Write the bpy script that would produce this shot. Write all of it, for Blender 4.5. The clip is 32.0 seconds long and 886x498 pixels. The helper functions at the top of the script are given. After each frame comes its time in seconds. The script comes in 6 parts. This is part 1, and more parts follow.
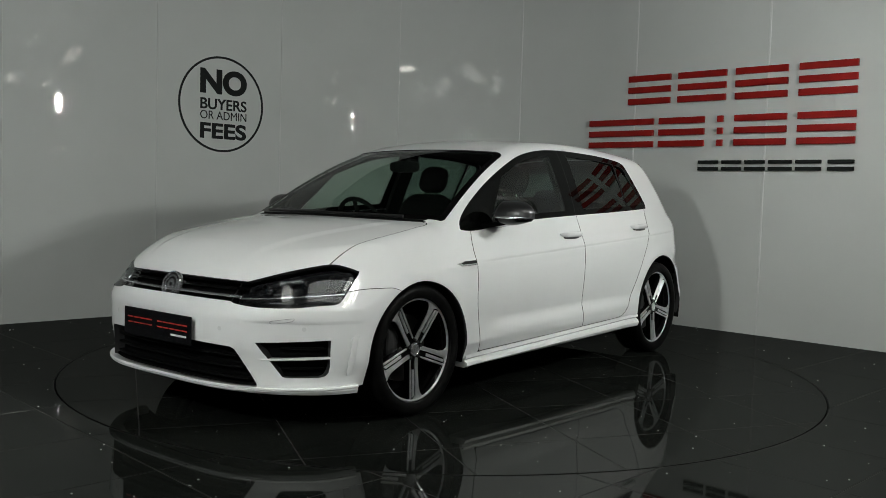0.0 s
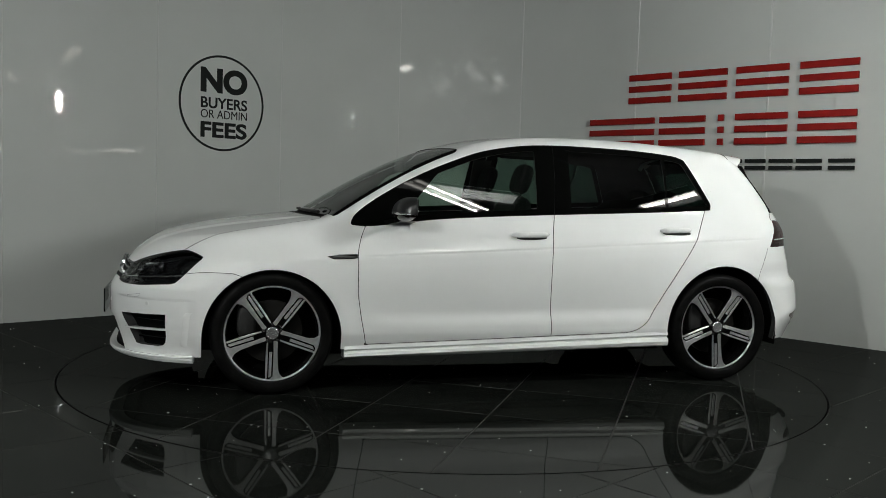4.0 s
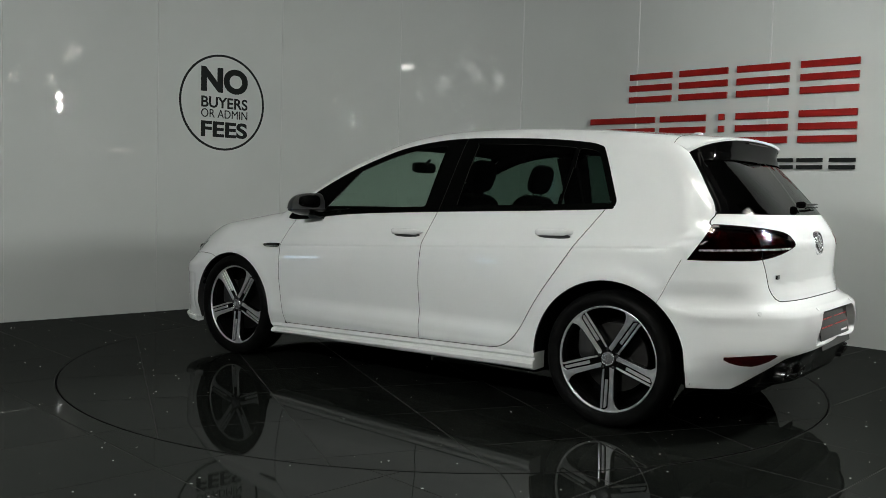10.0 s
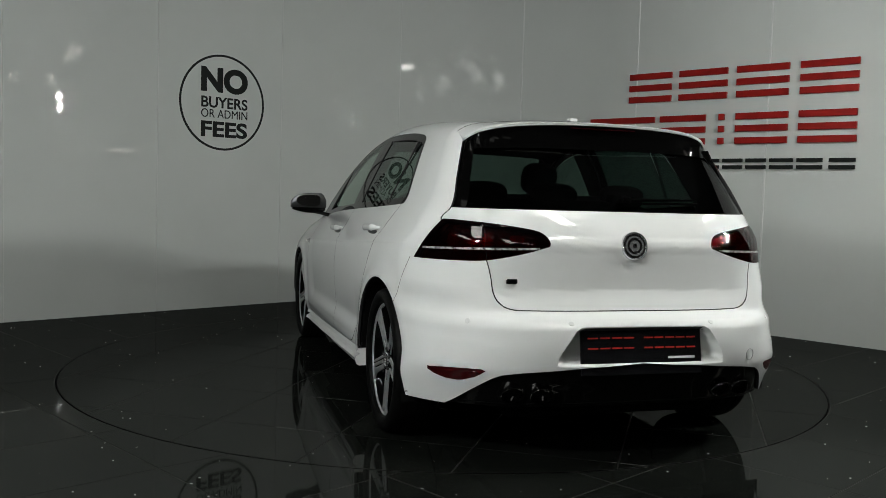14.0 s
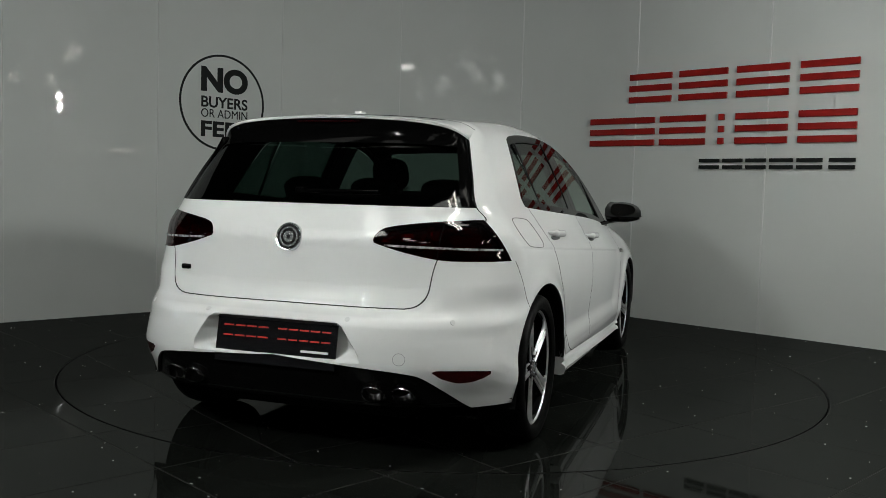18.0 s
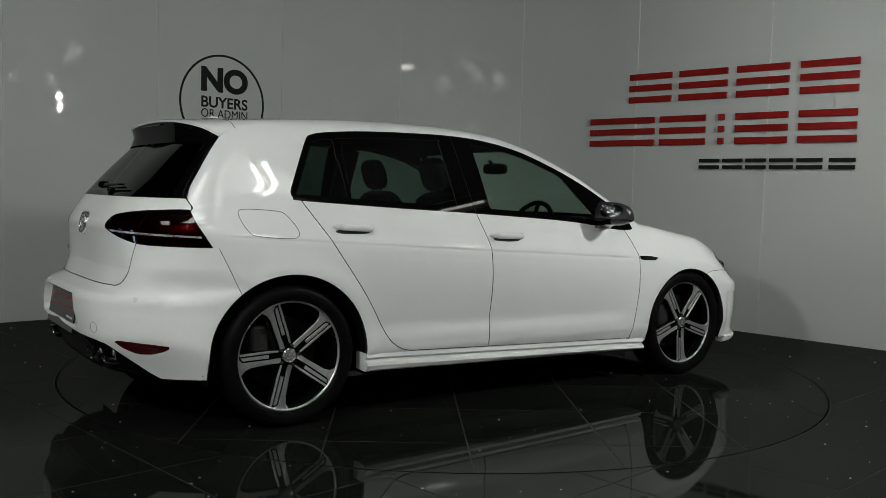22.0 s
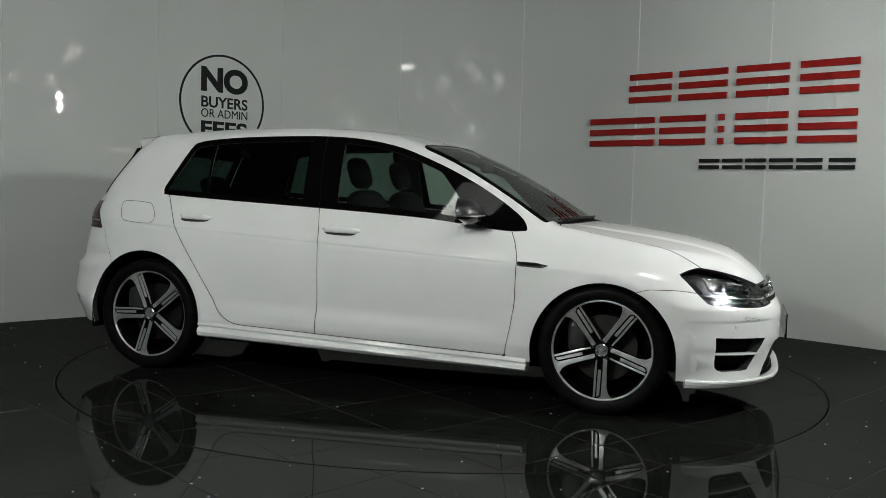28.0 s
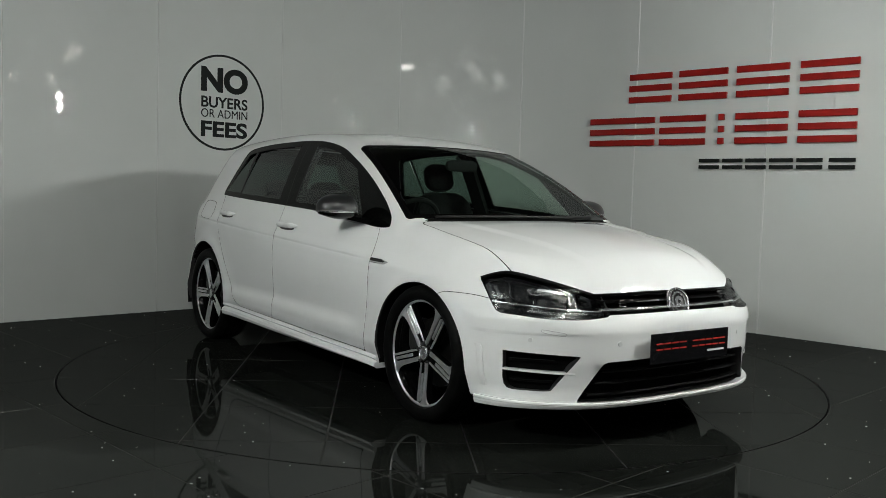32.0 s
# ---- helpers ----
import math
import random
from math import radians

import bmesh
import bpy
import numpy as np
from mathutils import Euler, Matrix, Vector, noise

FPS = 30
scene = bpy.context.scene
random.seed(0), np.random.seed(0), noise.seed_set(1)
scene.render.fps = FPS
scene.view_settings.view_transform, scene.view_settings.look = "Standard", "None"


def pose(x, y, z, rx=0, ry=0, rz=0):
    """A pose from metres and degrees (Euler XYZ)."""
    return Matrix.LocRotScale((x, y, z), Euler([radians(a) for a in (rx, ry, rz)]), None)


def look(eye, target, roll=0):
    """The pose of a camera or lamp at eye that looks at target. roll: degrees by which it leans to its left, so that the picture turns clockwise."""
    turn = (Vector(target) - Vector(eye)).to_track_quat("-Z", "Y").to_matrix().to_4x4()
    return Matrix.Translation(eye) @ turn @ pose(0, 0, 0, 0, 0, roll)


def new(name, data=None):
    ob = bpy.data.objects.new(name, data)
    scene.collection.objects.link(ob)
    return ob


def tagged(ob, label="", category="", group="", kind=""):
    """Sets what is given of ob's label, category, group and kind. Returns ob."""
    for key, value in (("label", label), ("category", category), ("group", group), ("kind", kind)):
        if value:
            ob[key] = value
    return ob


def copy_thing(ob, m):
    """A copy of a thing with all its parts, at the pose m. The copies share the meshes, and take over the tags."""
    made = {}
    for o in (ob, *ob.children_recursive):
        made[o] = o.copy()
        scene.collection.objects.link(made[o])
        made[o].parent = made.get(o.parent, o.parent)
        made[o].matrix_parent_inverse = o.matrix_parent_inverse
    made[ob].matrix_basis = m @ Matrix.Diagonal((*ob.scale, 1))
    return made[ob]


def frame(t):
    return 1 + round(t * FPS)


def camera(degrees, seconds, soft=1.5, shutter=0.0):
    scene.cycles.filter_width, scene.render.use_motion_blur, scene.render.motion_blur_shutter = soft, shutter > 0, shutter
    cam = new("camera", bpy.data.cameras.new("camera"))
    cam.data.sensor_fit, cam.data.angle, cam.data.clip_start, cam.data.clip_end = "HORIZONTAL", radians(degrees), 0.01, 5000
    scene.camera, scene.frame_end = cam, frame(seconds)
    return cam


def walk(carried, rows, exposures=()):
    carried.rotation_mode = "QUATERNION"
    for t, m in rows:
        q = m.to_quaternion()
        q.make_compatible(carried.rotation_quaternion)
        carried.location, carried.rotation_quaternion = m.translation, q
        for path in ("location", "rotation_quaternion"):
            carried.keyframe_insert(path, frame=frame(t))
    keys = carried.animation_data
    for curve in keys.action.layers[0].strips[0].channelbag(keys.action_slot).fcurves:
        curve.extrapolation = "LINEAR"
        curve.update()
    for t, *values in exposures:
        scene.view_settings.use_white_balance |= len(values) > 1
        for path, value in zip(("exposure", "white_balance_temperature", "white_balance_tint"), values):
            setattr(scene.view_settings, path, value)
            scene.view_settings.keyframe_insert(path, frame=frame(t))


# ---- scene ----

# ------------------------------------------------------------------ camera
CAM_EYE = Vector((0.0, -5.610, 1.062))


def aim(yaw, pitch):
    """A point ahead of the camera: yaw to the right, pitch downwards, in degrees."""
    a, b = radians(yaw), radians(pitch)
    return CAM_EYE + Vector((math.sin(a) * math.cos(b), math.cos(a) * math.cos(b), -math.sin(b)))


EXPOSURES = [(0.0, 0.20), (6.0, 0.16), (8.0, 0.34), (9.0, 0.40), (12.0, 0.52), (14.0, 0.32), (17.0, 0.10), (19.0, 0.06), (22.0, -0.16), (25.0, -0.12), (28.0, 0.37), (29.0, 0.42), (31.0, 0.49), (32.0, 0.50)]
cam = camera(52.83, 32.0, soft=0.8)
walk(cam, [
    (0.0, look(CAM_EYE, aim(-0.143, 3.37), 1.673)),
    (2.0, look(CAM_EYE, aim(-0.143, 3.37), 1.673)),
    (3.3, look(CAM_EYE, aim(-0.155, 3.40), 1.673)),
    (5.4, look(CAM_EYE, aim(-0.200, 3.478), 1.673)),
    (32.0, look(CAM_EYE, aim(-0.200, 3.478), 1.673)),
], EXPOSURES)

# ------------------------------------------------------------------ light
scene.view_settings.exposure = 0.0
world = bpy.data.worlds.new("hall_air")
world.use_nodes = True
world.node_tree.nodes["Background"].inputs[0].default_value = (0.5, 0.55, 0.6, 1)
world.node_tree.nodes["Background"].inputs[1].default_value = 0.02
scene.world = world

LAMP_RIGHT = Vector((3.25, -1.62, 2.27))
LAMP_LEFT = Vector((-2.05, -4.62, 2.30))
CEILING_Z = 3.38


# ------------------------------------------------------------------ material tools
def material(name, base, rough=0.5, metal=0.0, spec=0.5, coat=0.0, coat_rough=0.03):
    m = bpy.data.materials.new(name)
    m.use_nodes = True
    b = m.node_tree.nodes["Principled BSDF"]
    b.inputs["Base Color"].default_value = (*base, 1)
    b.inputs["Roughness"].default_value = rough
    b.inputs["Metallic"].default_value = metal
    b.inputs["Specular IOR Level"].default_value = spec
    b.inputs["Coat Weight"].default_value = coat
    b.inputs["Coat Roughness"].default_value = coat_rough
    return m


def node(m, kind, **inputs):
    n = m.node_tree.nodes.new(kind)
    for key, value in inputs.items():
        n.inputs[key].default_value = value
    return n


def link(m, a, out, b, to):
    m.node_tree.links.new(a.outputs[out], b.inputs[to])


def mottle(m, low, high, scale, detail=4.0, rough=None, bump=0.0, bump_scale=None, coords="Object"):
    """Lets the base colour wander between low and high, with optional roughness range and fine relief."""
    b = m.node_tree.nodes["Principled BSDF"]
    tc = node(m, "ShaderNodeTexCoord")
    tex = node(m, "ShaderNodeTexNoise", Scale=scale, Detail=detail)
    link(m, tc, coords, tex, "Vector")
    ramp = node(m, "ShaderNodeValToRGB")
    ramp.color_ramp.elements[0].position, ramp.color_ramp.elements[1].position = 0.35, 0.7
    ramp.color_ramp.elements[0].color = (*low, 1)
    ramp.color_ramp.elements[1].color = (*high, 1)
    link(m, tex, "Fac", ramp, "Fac")
    link(m, ramp, "Color", b, "Base Color")
    if rough:
        r = node(m, "ShaderNodeMapRange")
        r.inputs["To Min"].default_value, r.inputs["To Max"].default_value = rough
        r2 = node(m, "ShaderNodeTexNoise", Scale=scale * 3.7, Detail=5.0)
        link(m, tc, coords, r2, "Vector")
        link(m, r2, "Fac", r, "Value")
        link(m, r, "Result", b, "Roughness")
    if bump:
        t2 = node(m, "ShaderNodeTexNoise", Scale=bump_scale or scale * 8, Detail=3.0)
        link(m, tc, coords, t2, "Vector")
        bm_ = node(m, "ShaderNodeBump", Strength=bump, Distance=0.01)
        link(m, t2, "Fac", bm_, "Height")
        link(m, bm_, "Normal", b, "Normal")
    return m


def glowing(name, colour, strength):
    m = material(name, (0.8, 0.8, 0.8), 0.4)
    b = m.node_tree.nodes["Principled BSDF"]
    b.inputs["Emission Color"].default_value = (*colour, 1)
    b.inputs["Emission Strength"].default_value = strength
    return m


M_WALL = mottle(material("gloss_white_board", (0.57, 0.587, 0.565), 0.012, spec=0.2), (0.555, 0.572, 0.55), (0.59, 0.607, 0.585), 0.9)
def wavy(m, scale, strength, distance):
    """Slow unevenness of a thin board."""
    tc = node(m, "ShaderNodeTexCoord")
    n1 = node(m, "ShaderNodeTexNoise", Scale=scale, Detail=1.5)
    link(m, tc, "Object", n1, "Vector")
    bp = node(m, "ShaderNodeBump", Strength=strength, Distance=distance)
    link(m, n1, "Fac", bp, "Height")
    link(m, bp, "Normal", m.node_tree.nodes["Principled BSDF"], "Normal")


wavy(M_WALL, 1.3, 0.45, 0.006)
M_TRIM = material("white_joint_strip", (0.86, 0.86, 0.85), 0.35)
M_HATCH = mottle(material("grey_hatch_board", (0.2, 0.2, 0.2), 0.4), (0.17, 0.175, 0.17), (0.22, 0.22, 0.215), 4.0)
M_JOINT = material("pale_joint_strip", (0.62, 0.63, 0.61), 0.4)


def polished_tile():
    """Dark stone with a thin polish: the mirror share follows Fresnel up to a worn limit."""
    m = material("polished_black_tile", (0.010, 0.011, 0.010), 0.5, spec=0.0)
    mottle(m, (0.0055, 0.0063, 0.0055), (0.011, 0.012, 0.0106), 1.5)
    t = m.node_tree
    b, out = t.nodes["Principled BSDF"], t.nodes["Material Output"]
    gl = node(m, "ShaderNodeBsdfGlossy", Roughness=0.05)
    gl.inputs["Color"].default_value = (0.95, 0.97, 0.95, 1)
    noise_ = node(m, "ShaderNodeTexNoise", Scale=5.0, Detail=6.0)
    rg = node(m, "ShaderNodeMapRange")
    rg.inputs["To Min"].default_value, rg.inputs["To Max"].default_value = 0.012, 0.055
    link(m, noise_, "Fac", rg, "Value")
    link(m, rg, "Result", gl, "Roughness")
    fr = node(m, "ShaderNodeFresnel", IOR=1.23)
    lim = node(m, "ShaderNodeMath")
    lim.operation = "MINIMUM"
    lim.inputs[1].default_value = 0.076
    link(m, fr, "Fac", lim, 0)
    mix = node(m, "ShaderNodeMixShader")
    link(m, lim, "Value", mix, "Fac")
    t.links.new(b.outputs[0], mix.inputs[1])
    t.links.new(gl.outputs[0], mix.inputs[2])
    t.links.new(mix.outputs[0], out.inputs[0])
    return m


M_TILE = polished_tile()
M_GROUT = mottle(material("dark_grout", (0.02, 0.02, 0.02), 0.6, spec=0.2), (0.010, 0.010, 0.0095), (0.032, 0.032, 0.030), 3.0)
M_DUST = material("pale_dust", (0.6, 0.6, 0.58), 0.7)
M_GAP = material("turntable_gap_rubber", (0.003, 0.003, 0.003), 0.9, spec=0.02)
M_RED = mottle(material("red_acrylic", (0.27, 0.008, 0.006), 0.4, spec=0.25), (0.24, 0.007, 0.005), (0.30, 0.010, 0.007), 7.0)
M_BLACK = material("black_vinyl", (0.010, 0.012, 0.011), 0.6, spec=0.15)
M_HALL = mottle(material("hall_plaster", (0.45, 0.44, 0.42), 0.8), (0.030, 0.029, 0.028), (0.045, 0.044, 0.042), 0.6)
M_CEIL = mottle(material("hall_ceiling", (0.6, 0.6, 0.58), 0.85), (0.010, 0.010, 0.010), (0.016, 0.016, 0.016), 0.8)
M_TUBE = glowing("fluorescent_glow", (1.0, 0.93, 0.82), 14.0)
M_TUBE_BRIGHT = glowing("fluorescent_glow_bright", (1.0, 0.98, 0.90), 26.0)
M_TUBE_DIM = glowing("fluorescent_glow_dim", (0.96, 1.0, 0.95), 2.1)
M_PANEL_FAINT = glowing("faint_panel_glow", (0.97, 0.98, 0.92), 4.4)
M_LED_RIGHT = glowing("led_ring_glow_right", (0.950, 0.988, 0.965), 3080.0)
M_LED_LEFT = glowing("led_ring_glow_left", (0.950, 0.988, 0.965), 3080.0)
M_DAY = glowing("daylight_glow", (0.52, 0.75, 1.0), 5.6)
M_STAND = material("black_stand_metal", (0.02, 0.02, 0.02), 0.45)


# ------------------------------------------------------------------ mesh tools
def put(name, bm, mat, parent=None, label="", smooth=False):
    me = bpy.data.meshes.new(name)
    bm.to_mesh(me)
    bm.free()
    for m in (mat if isinstance(mat, (list, tuple)) else [mat]):
        me.materials.append(m)
    if smooth:
        for p in me.polygons:
            p.use_smooth = True
    ob = new(name, me)
    if parent:
        ob.parent = parent
    if label:
        ob["label"] = label
    return ob


def part(name, bm, mat, parent, label="", smooth=False):
    return put(name, bm, mat, parent, label, smooth)


def empty(name, m=None):
    ob = new(name)
    ob.empty_display_size = 0.1
    if m:
        ob.matrix_basis = m
    return ob


def box(bm, x0, x1, y0, y1, z0, z1, bevel=0.0, m=None):
    r = bmesh.ops.create_cube(bm, size=1.0)
    vs = r["verts"]
    for v in vs:
        v.co = Vector(((x0 + x1) / 2 + v.co.x * (x1 - x0), (y0 + y1) / 2 + v.co.y * (y1 - y0), (z0 + z1) / 2 + v.co.z * (z1 - z0)))
    if bevel:
        es = list({e for v in vs for e in v.link_edges})
        r = bmesh.ops.bevel(bm, geom=es, offset=bevel, segments=2, affect="EDGES", profile=0.6)
        vs = list({v for f in r["faces"] for v in f.verts} | {v for v in vs if v.is_valid})
    if m:
        for v in vs:
            v.co = m @ v.co
    return vs


def tube(bm, path, radius, sides=10, closed=False, caps=True):
    """A round bar along a list of points; radius may be a list."""
    pts = [Vector(p) for p in path]
    n = len(pts)
    rings = []
    up = None
    for i, p in enumerate(pts):
        a = pts[(i - 1) % n] if (closed or i > 0) else p
        b = pts[(i + 1) % n] if (closed or i < n - 1) else p
        d = (b - a).normalized()
        if up is None:
            up = d.orthogonal().normalized()
        up = (up - d * up.dot(d)).normalized()
        side = d.cross(up)
        r = radius[i] if isinstance(radius, (list, tuple)) else radius
        rings.append([bm.verts.new(p + (up * math.cos(k * math.tau / sides) + side * math.sin(k * math.tau / sides)) * r) for k in range(sides)])
    for i in range(n if closed else n - 1):
        a, b = rings[i], rings[(i + 1) % n]
        for k in range(sides):
            bm.faces.new((a[k], a[(k + 1) % sides], b[(k + 1) % sides], b[k]))
    if caps and not closed:
        bm.faces.new(list(reversed(rings[0])))
        bm.faces.new(rings[-1])


def prism(bm, outline, depth, place):
    """Extrudes a flat outline of (a, b) by depth; place(a, b, c) gives the point."""
    lo = [bm.verts.new(place(a, b, 0)) for a, b in outline]
    hi = [bm.verts.new(place(a, b, depth)) for a, b in outline]
    n = len(outline)
    bm.faces.new(list(reversed(lo)))
    bm.faces.new(hi)
    for i in range(n):
        bm.faces.new((lo[i], lo[(i + 1) % n], hi[(i + 1) % n], hi[i]))


def loft(bm, rows, close=True, caps=True):
    """Closed sections joined along their length."""
    g = [[bm.verts.new(p) for p in r] for r in rows]
    n = len(g[0])
    for a, b in zip(g, g[1:]):
        for k in range(n if close else n - 1):
            j = (k + 1) % n
            bm.faces.new((a[k], a[j], b[j], b[k]))
    if caps and close:
        bm.faces.new(list(reversed(g[0])))
        bm.faces.new(g[-1])
    bmesh.ops.recalc_face_normals(bm, faces=bm.faces)


def slice_by(bm, f, faces=None):
    """Cuts the mesh along f(point) = 0, so that no face straddles it."""
    faces = list(faces) if faces is not None else list(bm.faces)
    val = {}
    edges = set()
    for fc in faces:
        for v in fc.verts:
            if v not in val:
                d = f(v.co)
                val[v] = 0.0 if abs(d) < 1e-5 else d
        edges.update(fc.edges)
    for e in edges:
        a, b = e.verts
        da, db = val[a], val[b]
        if da * db < 0:
            t = da / (da - db)
            for _ in range(3):
                p = a.co.lerp(b.co, t)
                dp = f(p)
                if abs(dp) < 1e-5:
                    break
                if dp * da > 0:
                    t = t + (1 - t) * dp / (dp - db)
                else:
                    t = t * da / (da - dp)
            t = min(max(t, 0.02), 0.98)
            _, nv = bmesh.utils.edge_split(e, a, t)
            val[nv] = 0.0
    for fc in faces:
        todo = [fc]
        while todo:
            g = todo.pop()
            vs = list(g.verts)
            zero = [i for i, v in enumerate(vs) if val.get(v, 1) == 0.0]
            if len(vs) < 4 or len(zero) < 2:
                continue
            done = False
            for ii in range(len(zero)):
                for jj in range(ii + 1, len(zero)):
                    i, j = zero[ii], zero[jj]
                    if j - i in (1, len(vs) - 1):
                        continue
                    s1 = [val.get(vs[k], 0) for k in range(i + 1, j)]
                    s2 = [val.get(vs[k % len(vs)], 0) for k in range(j + 1, i + len(vs))]
                    if (max(s1) > 0 or max(s2) > 0) and (min(s1) < 0 or min(s2) < 0):
                        try:
                            nf, _ = bmesh.utils.face_split(g, vs[i], vs[j])
                        except ValueError:
                            continue
                        todo += [g, nf]
                        done = True
                        break
                if done:
                    break


# ------------------------------------------------------------------ the curved wall
BEND = 2.13
HEAD_L, HEAD_R = radians(44.0), radians(-43.0)
ARC = BEND * (HEAD_L - HEAD_R)
ARC_START = Vector((-1.575, 2.772))
PANEL = 1.222


def wall_at(s):
    """Plan point and unit heading on the wall's face at arc length s from the start of the bend."""
    if s <= 0:
        d = Vector((math.cos(HEAD_L), math.sin(HEAD_L)))
        return ARC_START + d * s, d
    h = HEAD_L - min(s, ARC) / BEND
    p = ARC_START + BEND * Vector((math.sin(HEAD_L) - math.sin(h), math.cos(h) - math.cos(HEAD_L)))
    d = Vector((math.cos(h), math.sin(h)))
    return p + d * max(0.0, s - ARC), d


def on_wall(s, z, out=0.0):
    """A point out metres in front of the wall's face."""
    p, d = wall_at(s)
    return Vector((p.x + d.y * out, p.y - d.x * out, z))


WALL_TOP = 3.37


def build_wall():
    wall = tagged(empty("wall_backdrop"), "curved backdrop wall of glossy white boards with joint strips", "wall", kind="structure")
    k0, k1 = -3, 6
    for k in range(k0, k1):
        bm = bmesh.new()
        a, b = k * PANEL + 0.003, (k + 1) * PANEL - 0.003
        n = 12 if -1 <= k <= 3 else 4
        cols = []
        for i in range(n + 1):
            s = a + (b - a) * i / n
            edge = 0.0
            cols.append([bm.verts.new(on_wall(s, z, o)) for z, o in ((0.0, edge), (WALL_TOP, edge), (WALL_TOP, -0.018), (0.0, -0.018))])
        for i in range(n):
            for j in range(4):
                bm.faces.new((cols[i][j], cols[i + 1][j], cols[i + 1][(j + 1) % 4], cols[i][(j + 1) % 4]))
        bm.faces.new(cols[0])
        bm.faces.new(list(reversed(cols[-1])))
        bmesh.ops.recalc_face_normals(bm, faces=bm.faces)
        for f in bm.faces:
            f.smooth = True
        for e in bm.edges:
            e.smooth = not (len(e.link_faces) == 2 and e.calc_face_angle(0) > 0.6)
        part("panel", bm, M_WALL, wall)
    # joint strips: narrow on some joints, broader raised ones on others
    for k in range(k0 + 1, k1):
        wide = 0.008 if k in (2, 3, 4) else 0.0035
        bm = bmesh.new()
        s = k * PANEL
        ring = [(s - wide, 0.0), (s - wide * 0.6, 0.004), (s + wide * 0.6, 0.004), (s + wide, 0.0), (s + wide, -0.02), (s - wide, -0.02)]
        lo = [bm.verts.new(on_wall(q, 0.0, o)) for q, o in ring]
        hi = [bm.verts.new(on_wall(q, WALL_TOP, o)) for q, o in ring]
        for i in range(len(ring)):
            j = (i + 1) % len(ring)
            bm.faces.new((lo[i], lo[j], hi[j], hi[i]))
        bmesh.ops.recalc_face_normals(bm, faces=bm.faces)
        part("joint_strip", bm, M_JOINT, wall)
    # low hatch at the foot of the wall, beside a joint
    bm = bmesh.new()
    a, b = 3 * PANEL - 0.42, 3 * PANEL - 0.02
    ring = [(0.0, 0.0), (0.0, 0.003), (0.15, 0.003), (0.158, 0.006), (0.164, 0.0)]
    cols = [[bm.verts.new(on_wall(a + (b - a) * i / 4, z, o)) for z, o in ring] for i in range(5)]
    for i in range(4):
        for j in range(4):
            bm.faces.new((cols[i][j], cols[i + 1][j], cols[i + 1][j + 1], cols[i][j + 1]))
    bmesh.ops.recalc_face_normals(bm, faces=bm.faces)
    part("floor_hatch", bm, M_HATCH, wall, "grey hatch at the foot of the wall")
    # studding behind the boards, closing the wall
    bm = bmesh.new()
    cols = []
    n = 60
    for i in range(n + 1):
        s = k0 * PANEL + (k1 - k0) * PANEL * i / n
        cols.append([bm.verts.new(on_wall(s, z, o)) for z, o in ((0.0, -0.019), (WALL_TOP, -0.019), (WALL_TOP, -0.12), (0.0, -0.12))])
    for i in range(n):
        for j in range(4):
            bm.faces.new((cols[i][j], cols[i + 1][j], cols[i + 1][(j + 1) % 4], cols[i][(j + 1) % 4]))
    bm.faces.new(cols[0])
    bm.faces.new(list(reversed(cols[-1])))
    bmesh.ops.recalc_face_normals(bm, faces=bm.faces)
    part("backing", bm, M_HALL, wall)
    return wall


build_wall()

# ------------------------------------------------------------------ hall
RING = 2.259
HALL = (-11.0, 11.0, -15.0, 7.0)


